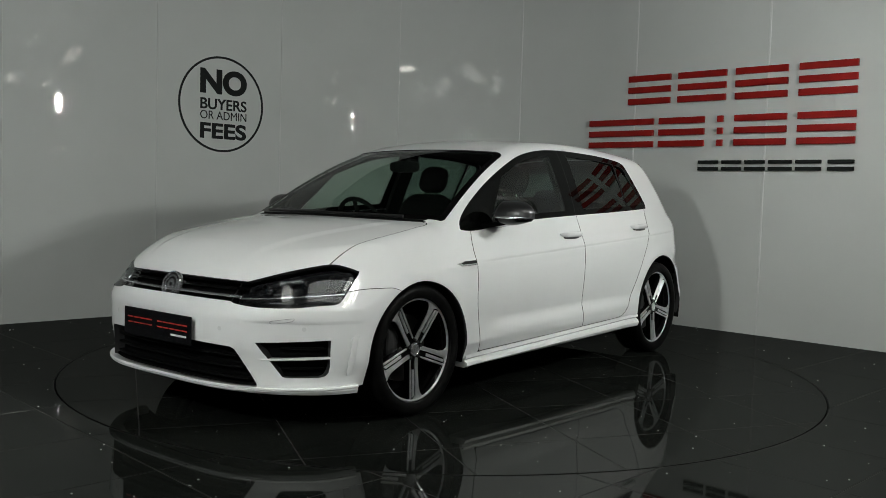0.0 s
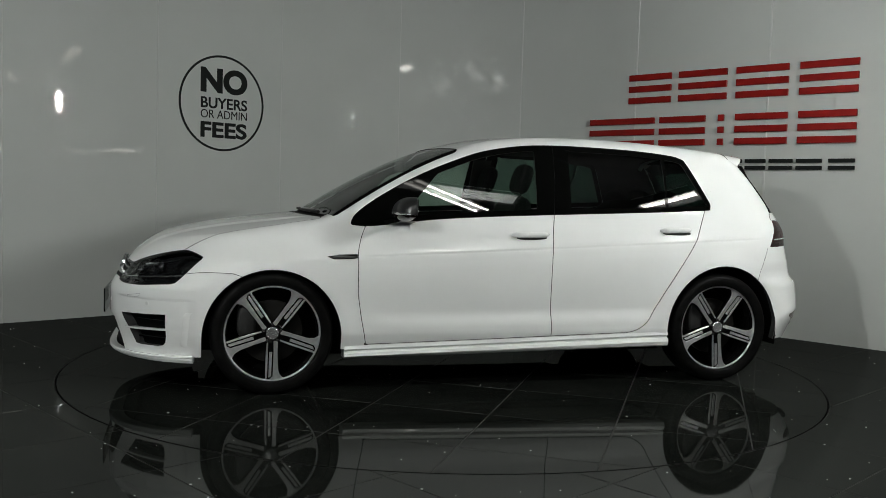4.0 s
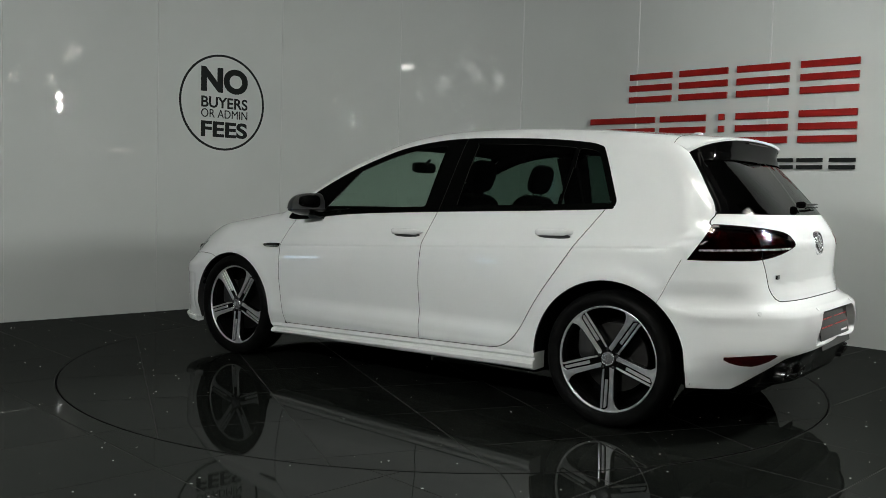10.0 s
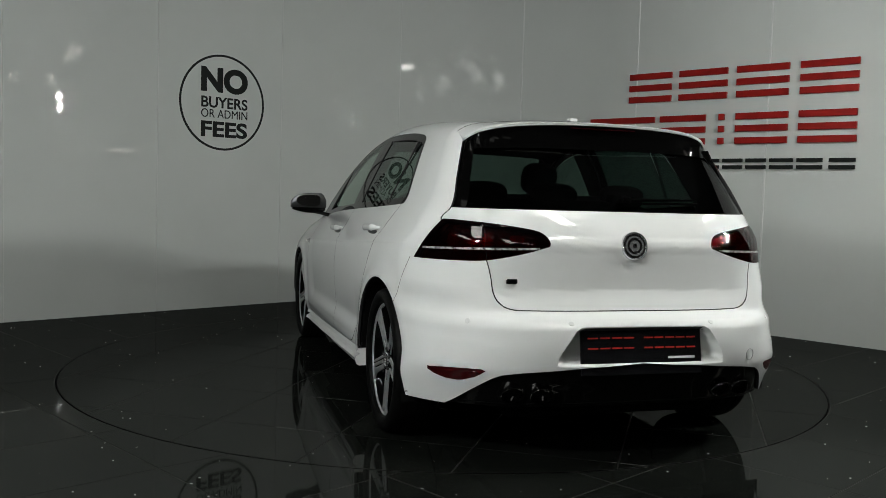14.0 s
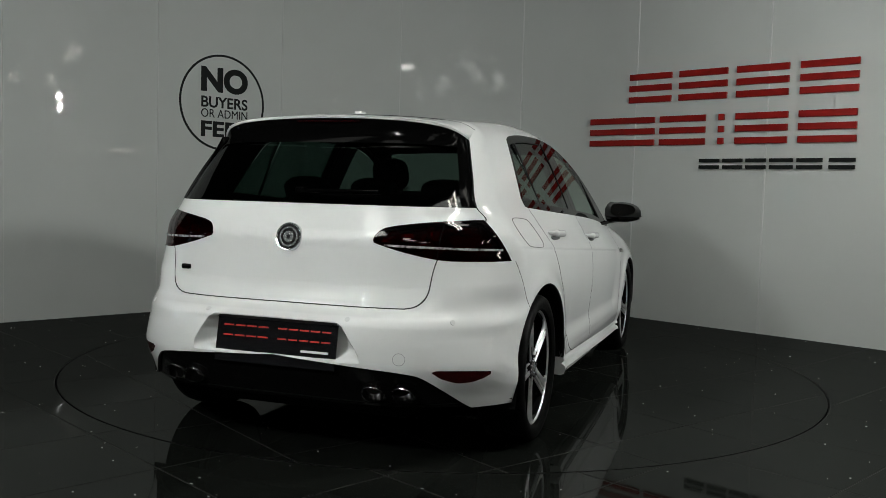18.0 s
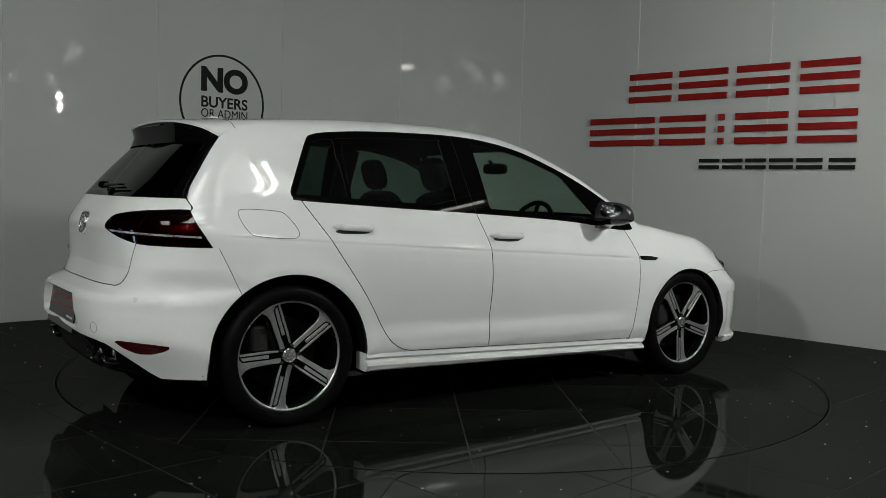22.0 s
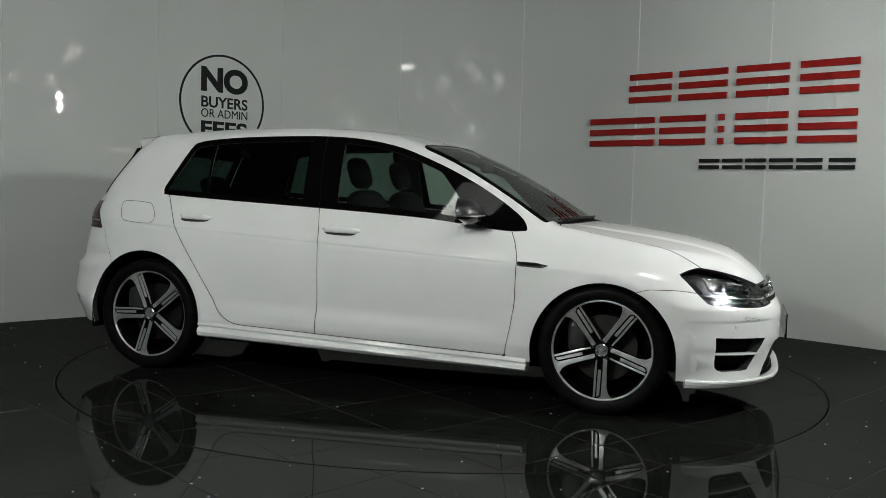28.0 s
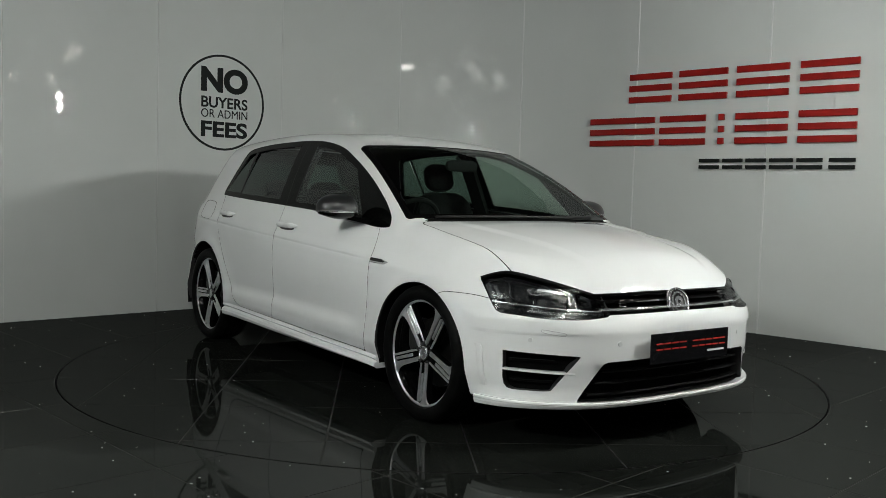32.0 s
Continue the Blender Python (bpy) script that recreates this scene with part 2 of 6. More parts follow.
def build_hall():
    x0, x1, y0, y1 = HALL
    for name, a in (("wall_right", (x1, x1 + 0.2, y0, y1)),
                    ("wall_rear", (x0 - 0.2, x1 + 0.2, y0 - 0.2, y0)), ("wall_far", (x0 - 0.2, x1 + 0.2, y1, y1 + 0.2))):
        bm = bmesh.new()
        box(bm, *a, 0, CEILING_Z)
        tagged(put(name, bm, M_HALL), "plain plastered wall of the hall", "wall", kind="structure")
    # left wall opening into an unseen passage, added to shield the bright pane sideways
    da, db, dz, deep = -2.45, -1.13, 2.10, 8.2
    bm = bmesh.new()
    box(bm, x0 - 0.2, x0, y0, da, 0, CEILING_Z)
    box(bm, x0 - 0.2, x0, db, y1, 0, CEILING_Z)
    box(bm, x0 - 0.2, x0, da, db, dz, CEILING_Z)
    tagged(put("wall_left", bm, M_HALL), "plain plastered hall wall with an added opening", "wall", kind="structure")
    bm = bmesh.new()
    box(bm, x0 - deep, x0 - 0.2, da - 0.12, da, 0, dz + 0.12)
    box(bm, x0 - deep, x0 - 0.2, db, db + 0.12, 0, dz + 0.12)
    box(bm, x0 - deep, x0 - 0.2, da, db, dz, dz + 0.12)
    tagged(put("wall_pane_shield", bm, M_HALL), "unseen dark walls and lid, added to shield the bright pane", "wall", kind="structure")
    door = tagged(empty("door_1"), "added door leaf around a bright daylight pane", "door", kind="structure")
    pa, pb, za, zb, xd = -2.35, -1.23, 0.80, 1.60, x0 - deep
    bm = bmesh.new()
    box(bm, xd - 0.05, xd, da, pa, 0, dz)
    box(bm, xd - 0.05, xd, pb, db, 0, dz)
    box(bm, xd - 0.05, xd, pa, pb, 0, za)
    box(bm, xd - 0.05, xd, pa, pb, zb, dz)
    part("door_leaf", bm, M_STAND, door)
    bm = bmesh.new()
    box(bm, xd - 0.03, xd - 0.02, pa, pb, za, zb)
    part("pane", bm, M_DAY, door, "bright daylight pane")
    bm = bmesh.new()
    box(bm, x0 + 0.003, x0 + 0.02, -5.30, -4.70, 1.02, 1.55)
    tagged(put("window_1", bm, M_DAY), "bright daylight window in the hall wall", "window", kind="structure")
    bm = bmesh.new()
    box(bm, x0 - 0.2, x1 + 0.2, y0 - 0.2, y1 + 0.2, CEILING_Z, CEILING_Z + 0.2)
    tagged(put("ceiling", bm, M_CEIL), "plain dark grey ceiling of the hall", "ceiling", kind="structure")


def batten_light(length=1.5, rows=2, gap=0.13, radius=0.019, glow=None):
    """A ceiling batten with parallel fluorescent tubes along x, hung by its top."""
    e = empty("ceiling_light")
    h, w = length / 2, gap * (rows - 1) / 2
    bm = bmesh.new()
    box(bm, -h - 0.02, h + 0.02, -w - 0.035, w + 0.035, -0.03, 0.0, 0.006)
    part("housing", bm, M_TRIM, e)
    for k in range(rows):
        y = -w + gap * k
        bm = bmesh.new()
        tube(bm, [(-h, y, -0.036 - radius), (h, y, -0.036 - radius)], radius, 10)
        part("tube", bm, glow or M_TUBE, e)
    tagged(e, "twin fluorescent tube batten on the ceiling" if rows == 2 else "long four-tube fluorescent batten on the ceiling", "ceiling light", "ceiling lights")
    return e


def studio_light(place, target, glow):
    e = empty("studio_light", pose(place.x, place.y, 0))
    d = (Vector(target) - place)
    turn = Vector((d.x, d.y, 0)).to_track_quat("Y", "Z").to_matrix().to_4x4()
    h = place.z
    bm = bmesh.new()
    ring = [(0.03 * math.cos(k * math.tau / 28), 0.14 * math.sin(k * math.tau / 28)) for k in range(28)]
    prism(bm, ring, 0.05, lambda a, b, c: turn @ Vector((a, -0.055 + c, h + b)))
    bmesh.ops.recalc_face_normals(bm, faces=bm.faces)
    part("housing", bm, M_STAND, e)
    bm = bmesh.new()
    loops = [[turn @ Vector((a * k, y, h + b * k)) for a, b in ring] for k, y in ((0.97, -0.003), (0.97, 0.003), (0.72, 0.003), (0.72, -0.003))]
    loft(bm, loops + loops[:1], caps=False)
    part("lamp_ring", bm, glow, e, "bright led ring")
    bm = bmesh.new()
    tube(bm, [(0, 0, 0.35), (0, 0, h - 0.2)], 0.014)
    part("pole", bm, M_STAND, e)
    for k in range(3):
        a = k * math.tau / 3
        bm = bmesh.new()
        tube(bm, [(0, 0, 0.5), (0.42 * math.cos(a), 0.42 * math.sin(a), 0.012)], 0.011)
        part("leg", bm, M_STAND, e)
    tagged(e, "oval led ring light on a black tripod stand", "studio light", "studio lights")
    return e


def wall_strip(x, y0, y1, z):
    e = empty("strip_light", pose(x, (y0 + y1) / 2, z))
    h = (y1 - y0) / 2
    bm = bmesh.new()
    box(bm, -0.04, -0.01, -h - 0.03, h + 0.03, -0.05, 0.05, 0.005)
    part("housing", bm, M_TRIM, e)
    bm = bmesh.new()
    tube(bm, [(-0.055, -h, 0), (-0.055, h, 0)], 0.018, 10)
    part("tube", bm, M_TUBE, e)
    return tagged(e, "slim strip light on the hall wall", "strip light", "strip lights")


def hood(e, half_x, half_y, deep):
    """Four thin unseen blades, added to shade a ceiling light from the side."""
    for a in ((-half_x, half_x, -half_y, -half_y + 0.006), (-half_x, half_x, half_y - 0.006, half_y), (-half_x, -half_x + 0.006, -half_y + 0.006, half_y - 0.006), (half_x - 0.006, half_x, -half_y + 0.006, half_y - 0.006)):
        bm = bmesh.new()
        box(bm, *a, -deep, -0.031)
        part("added_shade_blade", bm, M_STAND, e)


def louvre_panel(length, wide, glow):
    """A broad ceiling light of four flat diffuser strips along x, hung by its top."""
    e = empty("ceiling_panel_light")
    h, w = length / 2, wide / 4
    bm = bmesh.new()
    box(bm, -h - 0.02, h + 0.02, -wide / 2 - 0.02, wide / 2 + 0.02, -0.03, 0.0, 0.006)
    part("housing", bm, M_TRIM, e)
    for k in range(4):
        y = -wide / 2 + w * (k + 0.5)
        bm = bmesh.new()
        box(bm, -h, h, -w * 0.45 + y, w * 0.45 + y, -0.042, -0.0305, 0.003)
        part("diffuser_strip", bm, glow, e)
    return tagged(e, "broad ceiling light of four pale diffuser strips", "ceiling light", "ceiling panel lights")


build_hall()
# short strips on the right wall of the hall
for ya, yb, z in ((-5.68, -5.52, 1.86), (-5.38, -5.16, 1.93), (-4.95, -4.76, 1.87), (-4.25, -3.45, 1.85), (-6.75, -6.66, 1.86), (-6.45, -6.33, 1.54)):
    wall_strip(11.0, ya, yb, z)
studio_light(LAMP_RIGHT, (-1.8, -1.1, 1), M_LED_RIGHT)
studio_light(LAMP_LEFT, (0, 0, 1), M_LED_LEFT)
# rows of twin battens that run away to the right
first = batten_light(2.2, 2, 0.12, 0.012)
first.matrix_basis = pose(5.6, -2.5, CEILING_Z, 0, 0, -28.5)
for x, y in ((9.75, -4.95), (9.2, -5.55)):
    copy_thing(first, pose(x, y, CEILING_Z, 0, 0, -28.5))
# faint panels over the entrance side
faint = louvre_panel(2.1, 0.55, M_PANEL_FAINT)
faint.matrix_basis = pose(-0.16, -7.8, CEILING_Z, 0, 0, 70)
for x, y, turn in ((-0.45, -6.05, 86), (-1.8, -3.9, 56), (-3.7, -4.75, 65), (1.65, -8.95, 76)):
    copy_thing(faint, pose(x, y, CEILING_Z, 0, 0, turn))
# brighter lights over the turntable, set askew
broad = louvre_panel(2.4, 0.36, M_TUBE_DIM)
broad.matrix_basis = pose(0.90, -2.90, CEILING_Z, 0, 0, 14)
hood(broad, 1.215, 0.195, 0.10)
twin = batten_light(1.0, 2, 0.15, 0.024, M_TUBE_BRIGHT)
twin.matrix_basis = pose(1.40, -2.87, CEILING_Z - 0.12, 0, 0, -27)
for x in (-0.4, 0.4):
    bm = bmesh.new()
    tube(bm, [(x, 0, -0.004), (x, 0, 0.122)], 0.005, 6)
    part("hanger", bm, M_STAND, twin)
short = batten_light(0.8, 2, 0.20, 0.028, M_TUBE_BRIGHT)
short.matrix_basis = pose(3.52, -1.58, CEILING_Z, 0, 0, 62)
hood(short, 0.42, 0.15, 0.19)


# ------------------------------------------------------------------ floor and turntable
def build_floor():
    floor = tagged(empty("floor"), "dark polished tile floor with thin grout lines", "floor", kind="structure")
    x0, x1, y0, y1 = HALL
    # grout bed with a round hole for the turntable
    bm = bmesh.new()
    n = 96
    inner = [bm.verts.new((RING * math.cos(k * math.tau / n), RING * math.sin(k * math.tau / n), -0.0008)) for k in range(n)]
    outer = []
    for k in range(n):
        a = k * math.tau / n
        c, s = math.cos(a), math.sin(a)
        r = 40.0
        outer.append(bm.verts.new((c * r, s * r, -0.0008)))
    low = [bm.verts.new((RING * math.cos(k * math.tau / n), RING * math.sin(k * math.tau / n), -0.06)) for k in range(n)]
    for k in range(n):
        j = (k + 1) % n
        bm.faces.new((inner[k], outer[k], outer[j], inner[j]))
        bm.faces.new((low[k], inner[k], inner[j], low[j]))
    part("grout_bed", bm, M_GROUT, floor)
    tile_grid(floor, radians(44.7), -1.5, 1.26, 0.606, lambda p: p.length - (RING + 0.004), 4.6)
    # the rest of the hall's tiles, far from the turntable
    turn, size, g = radians(44.7), 0.606, 0.0021
    u, v = Vector((math.cos(turn), math.sin(turn), 0)), Vector((-math.sin(turn), math.cos(turn), 0))
    co, fc = [], []
    for i in range(-32, 32):
        for j in range(-32, 32):
            a, b = 1.26 % size + i * size, -1.5 % size + j * size
            mid = u * (a + size / 2) + v * (b + size / 2)
            if not (x0 < mid.x < x1 and y0 < mid.y < 4.2) or mid.length <= 4.6:
                continue
            k = len(co)
            ring = [u * (a + p) + v * (b + q) for p, q in ((g, g), (size - g, g), (size - g, size - g), (g, size - g))]
            co += [(p.x, p.y, 0.0) for p in ring] + [(p.x, p.y, -0.0028) for p in ring]
            fc.append((k, k + 1, k + 2, k + 3))
            fc += [(k + n, k + 4 + n, k + 4 + (n + 1) % 4, k + (n + 1) % 4) for n in range(4)]
    me = bpy.data.meshes.new("far_tiles")
    me.from_pydata(co, [], fc)
    me.materials.append(M_TILE)
    far = new("far_tiles", me)
    far.parent = floor
    tagged(far, "dark polished tiles further out in the hall", kind="stuff")
    bm = bmesh.new()
    bmesh.ops.create_circle(bm, cap_ends=True, segments=64, radius=RING + 0.05, matrix=Matrix.Translation((0, 0, -0.06)))
    part("pit", bm, M_GAP, floor)
    return floor


def tile_grid(parent, turn, off_a, off_b, size, keep, reach):
    """Tiles with lines at angle turn; keep(p) > 0 stays. Each is a slightly raised slab with eased edges."""
    c, s = math.cos(turn), math.sin(turn)
    u, v = Vector((c, s, 0)), Vector((-s, c, 0))
    g = 0.0021
    whole = None
    m = int(reach / size) + 3
    for i in range(-m, m):
        for j in range(-m, m):
            a0, b0 = off_b % size + i * size, off_a % size + j * size
            mid = u * (a0 + size / 2) + v * (b0 + size / 2)
            corners = [u * (a0 + p * size) + v * (b0 + q * size) for p in (0, 1) for q in (0, 1)]
            signs = [keep(Vector((k.x, k.y))) for k in corners]
            if max(signs) <= 0 or mid.length > reach or mid.y > 4.2:
                continue
            rough_ring = abs(keep(Vector((mid.x, mid.y)))) < size
            if not rough_ring and whole is not None and min(signs) > 0:
                ob = new("tile", whole)
                ob.parent = parent
                ob.matrix_basis = pose(mid.x, mid.y, 0, 0, 0, math.degrees(turn))
                continue
            bm = bmesh.new()
            h = size / 2 - g
            e = 0.0015
            n = 8 if rough_ring else 1
            top = [[bm.verts.new((-h + e + (2 * h - 2 * e) * p / n, -h + e + (2 * h - 2 * e) * q / n, 0.0)) for q in range(n + 1)] for p in range(n + 1)]
            for p in range(n):
                for q in range(n):
                    bm.faces.new((top[p][q], top[p + 1][q], top[p + 1][q + 1], top[p][q + 1]))
            rim = [x for x in bm.edges if x.is_boundary]
            r = bmesh.ops.extrude_edge_only(bm, edges=rim)
            for w in [x for x in r["geom"] if isinstance(x, bmesh.types.BMVert)]:
                w.co.x += math.copysign(e, w.co.x) if abs(abs(w.co.x) - (h - e)) < 1e-6 else 0
                w.co.y += math.copysign(e, w.co.y) if abs(abs(w.co.y) - (h - e)) < 1e-6 else 0
                w.co.z = -0.0028
            if rough_ring:
                bmesh.ops.rotate(bm, verts=bm.verts, cent=(0, 0, 0), matrix=Matrix.Rotation(turn, 3, "Z"))
                bmesh.ops.translate(bm, verts=bm.verts, vec=mid)
                f = lambda p: keep(Vector((p.x, p.y)))
                slice_by(bm, f)
                dead = [x for x in bm.faces if f(x.calc_center_median()) < 0]
                bmesh.ops.delete(bm, geom=dead, context="FACES")
                if not bm.faces:
                    bm.free()
                    continue
                bmesh.ops.recalc_face_normals(bm, faces=bm.faces)
                if bm.faces[:] and sum(x.normal.z * x.calc_area() for x in bm.faces) < 0:
                    bmesh.ops.reverse_faces(bm, faces=bm.faces)
                part("tile", bm, M_TILE, parent)
            else:
                ob = part("tile", bm, M_TILE, parent)
                whole = ob.data
                ob.matrix_basis = pose(mid.x, mid.y, 0, 0, 0, math.degrees(turn))


def build_turntable():
    t = empty("turntable")
    bm = bmesh.new()
    n = 128
    r = RING - 0.010
    top = [bm.verts.new((r * math.cos(k * math.tau / n), r * math.sin(k * math.tau / n), -0.0008)) for k in range(n)]
    low = [bm.verts.new((v.co.x, v.co.y, -0.05)) for v in top]
    bm.faces.new(top)
    bm.faces.new(list(reversed(low)))
    for k in range(n):
        j = (k + 1) % n
        bm.faces.new((low[k], low[j], top[j], top[k]))
    part("deck", bm, M_GROUT, t)
    tile_grid(t, radians(148.0), -1.20 + 0.615, 1.80, 0.606, lambda p: (RING - 0.011) - p.length, 3.2)
    bm = bmesh.new()
    m = 128
    a = [[bm.verts.new((q * math.cos(k * math.tau / m), q * math.sin(k * math.tau / m), z)) for k in range(m)] for q, z in ((RING - 0.0105, -0.05), (RING - 0.0105, -0.001), (RING - 0.006, -0.001), (RING - 0.006, -0.05))]
    for i in range(3):
        for k in range(m):
            j = (k + 1) % m
            bm.faces.new((a[i][k], a[i + 1][k], a[i + 1][j], a[i][j]))
    part("edge_strip", bm, M_GAP, t, "black rubber edge strip")
    tagged(t, "round revolving display turntable with dark polished tiles", "turntable")
    return t


def dust(parent, inner, outer, count, seed):
    """Specks of grit on the tiles."""
    rng = random.Random(seed)
    bm = bmesh.new()
    while count:
        x, y = rng.uniform(-4, 4), rng.uniform(-3.4, 2.2)
        if not inner < math.hypot(x, y) < outer:
            continue
        count -= 1
        r = rng.uniform(0.0008, 0.0036)
        bmesh.ops.create_icosphere(bm, subdivisions=1, radius=r, matrix=Matrix.Translation((x, y, r * 0.5)) @ Matrix.Diagonal((rng.uniform(1, 2), 1, 0.5, 1)))
    tagged(part("dust", bm, M_DUST, parent), "pale specks of dust", kind="stuff")


floor_ob = build_floor()
turntable = build_turntable()
dust(floor_ob, RING + 0.02, 6.0, 420, 5)
dust(turntable, 0.0, RING - 0.03, 150, 6)


# ------------------------------------------------------------------ wall signs
def text_mesh(body, size, weight):
    cu = bpy.data.curves.new("text", "FONT")
    cu.body, cu.size, cu.offset, cu.extrude = body, size, weight, 0.0012
    cu.align_x, cu.align_y = "LEFT", "BOTTOM_BASELINE"
    ob = new("text", cu)
    dg = bpy.context.evaluated_depsgraph_get()
    me = bpy.data.meshes.new_from_object(ob.evaluated_get(dg))
    bpy.data.objects.remove(ob)
    bpy.data.curves.remove(cu)
    return me


def round_sign():
    """Black ring and four lines of bold letters, stuck on the wall."""
    cs, cz, r = -0.612, 1.817, 0.420
    p, d = wall_at(cs)
    o = on_wall(cs, cz, 0.003)
    turn = Matrix.Translation(o) @ Matrix.Rotation(HEAD_L, 4, "Z") @ Matrix.Rotation(radians(90), 4, "X")
    e = empty("wall_sign", turn)
    bm = bmesh.new()
    n = 96
    rings = [[bm.verts.new((q * math.cos(k * math.tau / n), q * math.sin(k * math.tau / n), z)) for k in range(n)] for q, z in ((r, -0.002), (r, 0.0012), (r - 0.019, 0.0012), (r - 0.019, -0.002))]
    for i in range(3):
        for k in range(n):
            j = (k + 1) % n
            bm.faces.new((rings[i][k], rings[i][j], rings[i + 1][j], rings[i + 1][k]))
    bmesh.ops.recalc_face_normals(bm, faces=bm.faces)
    part("ring", bm, M_BLACK, e)
    for line, x0, x1, z0, z1, weight in (("NO", -0.216, 0.247, 0.085, 0.305, 0.010), ("BUYERS", -0.212, 0.247, -0.050, 0.048, 0.0045),
                                         ("OR ADMIN", -0.212, 0.247, -0.136, -0.062, 0.0), ("FEES", -0.212, 0.247, -0.306, -0.166, 0.0065)):
        me = text_mesh(line, 0.2, weight)
        xs = [v.co.x for v in me.vertices]
        ys = [v.co.y for v in me.vertices]
        ax, ay = min(xs), min(ys)
        sx, sy = (x1 - x0) / (max(xs) - ax), (z1 - z0) / (max(ys) - ay)
        for v in me.vertices:
            v.co.x, v.co.y = x0 + (v.co.x - ax) * sx, z0 + (v.co.y - ay) * sy
        me.materials.append(M_BLACK)
        ob = new("lettering", me)
        ob.parent = e
        ob["label"] = "bold black words " + line.lower()
    tagged(e, "round black-ringed sign reading NO BUYERS OR ADMIN FEES on the wall", "wall sign")
    return e


def bar_sign():
    """The raised sign: plain bars in red and black where the lettering stands."""
    e = empty("wall_sign", Matrix.Translation(on_wall(4.6, 1.8, 0.0)))
    inv = e.matrix_basis.inverted()
    def bars(cells, z0, z1, count, mat, label):
        h = z1 - z0
        t = h / (count * 2 - 1) * 1.05
        for a, b in cells:
            for k in range(count):
                zc = z0 + t / 2 + (h - t) * k / max(count - 1, 1)
                bm = bmesh.new()
                prism(bm, [(a, zc - t / 2), (b, zc - t / 2), (b, zc + t / 2), (a, zc + t / 2)], 0.022, lambda q, z, c: inv @ on_wall(q, z, 0.006 + c))
                bmesh.ops.recalc_face_normals(bm, faces=bm.faces)
                bmesh.ops.bevel(bm, geom=list(bm.edges), offset=0.002, segments=1, affect="EDGES")
                part("bar", bm, mat, e, label)
    bars([(3.605, 4.025), (4.097, 4.54), (4.621, 5.058), (5.147, 5.592)], 1.934, 2.19, 3, M_RED, "")
    bars([(3.20, 3.874), (3.926, 4.359), (4.476, 4.527), (4.626, 5.064), (5.149, 5.593)], 1.553, 1.806, 3, M_RED, "")
    bars([(4.317, 4.497), (4.529, 4.70), (4.73, 4.90), (4.93, 5.12), (5.15, 5.35), (5.40, 5.595)], 1.347, 1.432, 2, M_BLACK, "black bar")
    tagged(e, "raised sign of plain red and black bars on the wall", "wall sign")
    return e


round_sign()
bar_sign()
# CAR-BEGIN
# ------------------------------------------------------------------ the car's skin
from mathutils.bvhtree import BVHTree

M_PAINT = material("white_car_paint", (0.77, 0.78, 0.77), 0.45, spec=0.05, coat=1.0, coat_rough=0.0)
M_PAINT.node_tree.nodes["Principled BSDF"].inputs["Coat IOR"].default_value = 1.6
mottle(M_PAINT, (0.765, 0.775, 0.765), (0.79, 0.80, 0.79), 3.0)
M_GLOSSBLACK = material("gloss_black_trim", (0.003, 0.003, 0.003), 0.03, spec=0.35)
M_PILLAR = material("black_window_trim", (0.0022, 0.0024, 0.0022), 0.03, spec=0.07)
M_FINBLACK = material("gloss_black_fin", (0.002, 0.002, 0.002), 0.06, spec=0.03)
M_SATINBLACK = mottle(material("grained_black_plastic", (0.012, 0.012, 0.012), 0.5, spec=0.2), (0.009, 0.009, 0.009), (0.016, 0.016, 0.016), 60.0, bump=0.05)
M_RUBBER = mottle(material("tyre_rubber", (0.006, 0.006, 0.006), 0.5, spec=0.05), (0.003, 0.003, 0.003), (0.006, 0.006, 0.0057), 22.0, rough=(0.36, 0.55), bump=0.08)
M_CHROME = material("chrome", (0.72, 0.72, 0.72), 0.08, metal=1.0)
M_ALLOY = mottle(material("diamond_cut_alloy", (0.75, 0.75, 0.75), 0.34, metal=0.82), (0.73, 0.73, 0.74), (0.86, 0.86, 0.86), 40.0, rough=(0.27, 0.31))
def concentric_cut(m, amount):
    """Fine turning grooves about the wheel's own axis y."""
    tc = node(m, "ShaderNodeTexCoord")
    cross = node(m, "ShaderNodeVectorMath")
    cross.operation = "CROSS_PRODUCT"
    cross.inputs[1].default_value = (0, 1, 0)
    link(m, tc, "Object", cross, 0)
    vt = node(m, "ShaderNodeVectorTransform")
    vt.vector_type, vt.convert_from, vt.convert_to = "VECTOR", "OBJECT", "WORLD"
    link(m, cross, "Vector", vt, "Vector")
    b = m.node_tree.nodes["Principled BSDF"]
    link(m, vt, "Vector", b, "Tangent")
    b.inputs["Anisotropic"].default_value = amount


concentric_cut(M_ALLOY, 0.68)
M_SATIN = material("brushed_mirror_cap", (0.07, 0.072, 0.072), 0.30, metal=0.8)
M_DARKIN = mottle(material("charcoal_cabin_trim", (0.01, 0.01, 0.01), 0.7, spec=0.15), (0.008, 0.008, 0.008), (0.014, 0.014, 0.014), 30.0)
M_CLOTH = mottle(material("black_seat_cloth", (0.01, 0.01, 0.01), 0.85, spec=0.1), (0.006, 0.006, 0.006), (0.013, 0.013, 0.013), 80.0, bump=0.1)
M_UNDER = material("black_underseal", (0.004, 0.004, 0.004), 0.8, spec=0.05)
M_BRAKE = material("brake_disc_steel", (0.05, 0.048, 0.046), 0.45, metal=1.0)
M_REFLECTOR = material("red_reflector", (0.045, 0.003, 0.004), 0.12, coat=0.6)
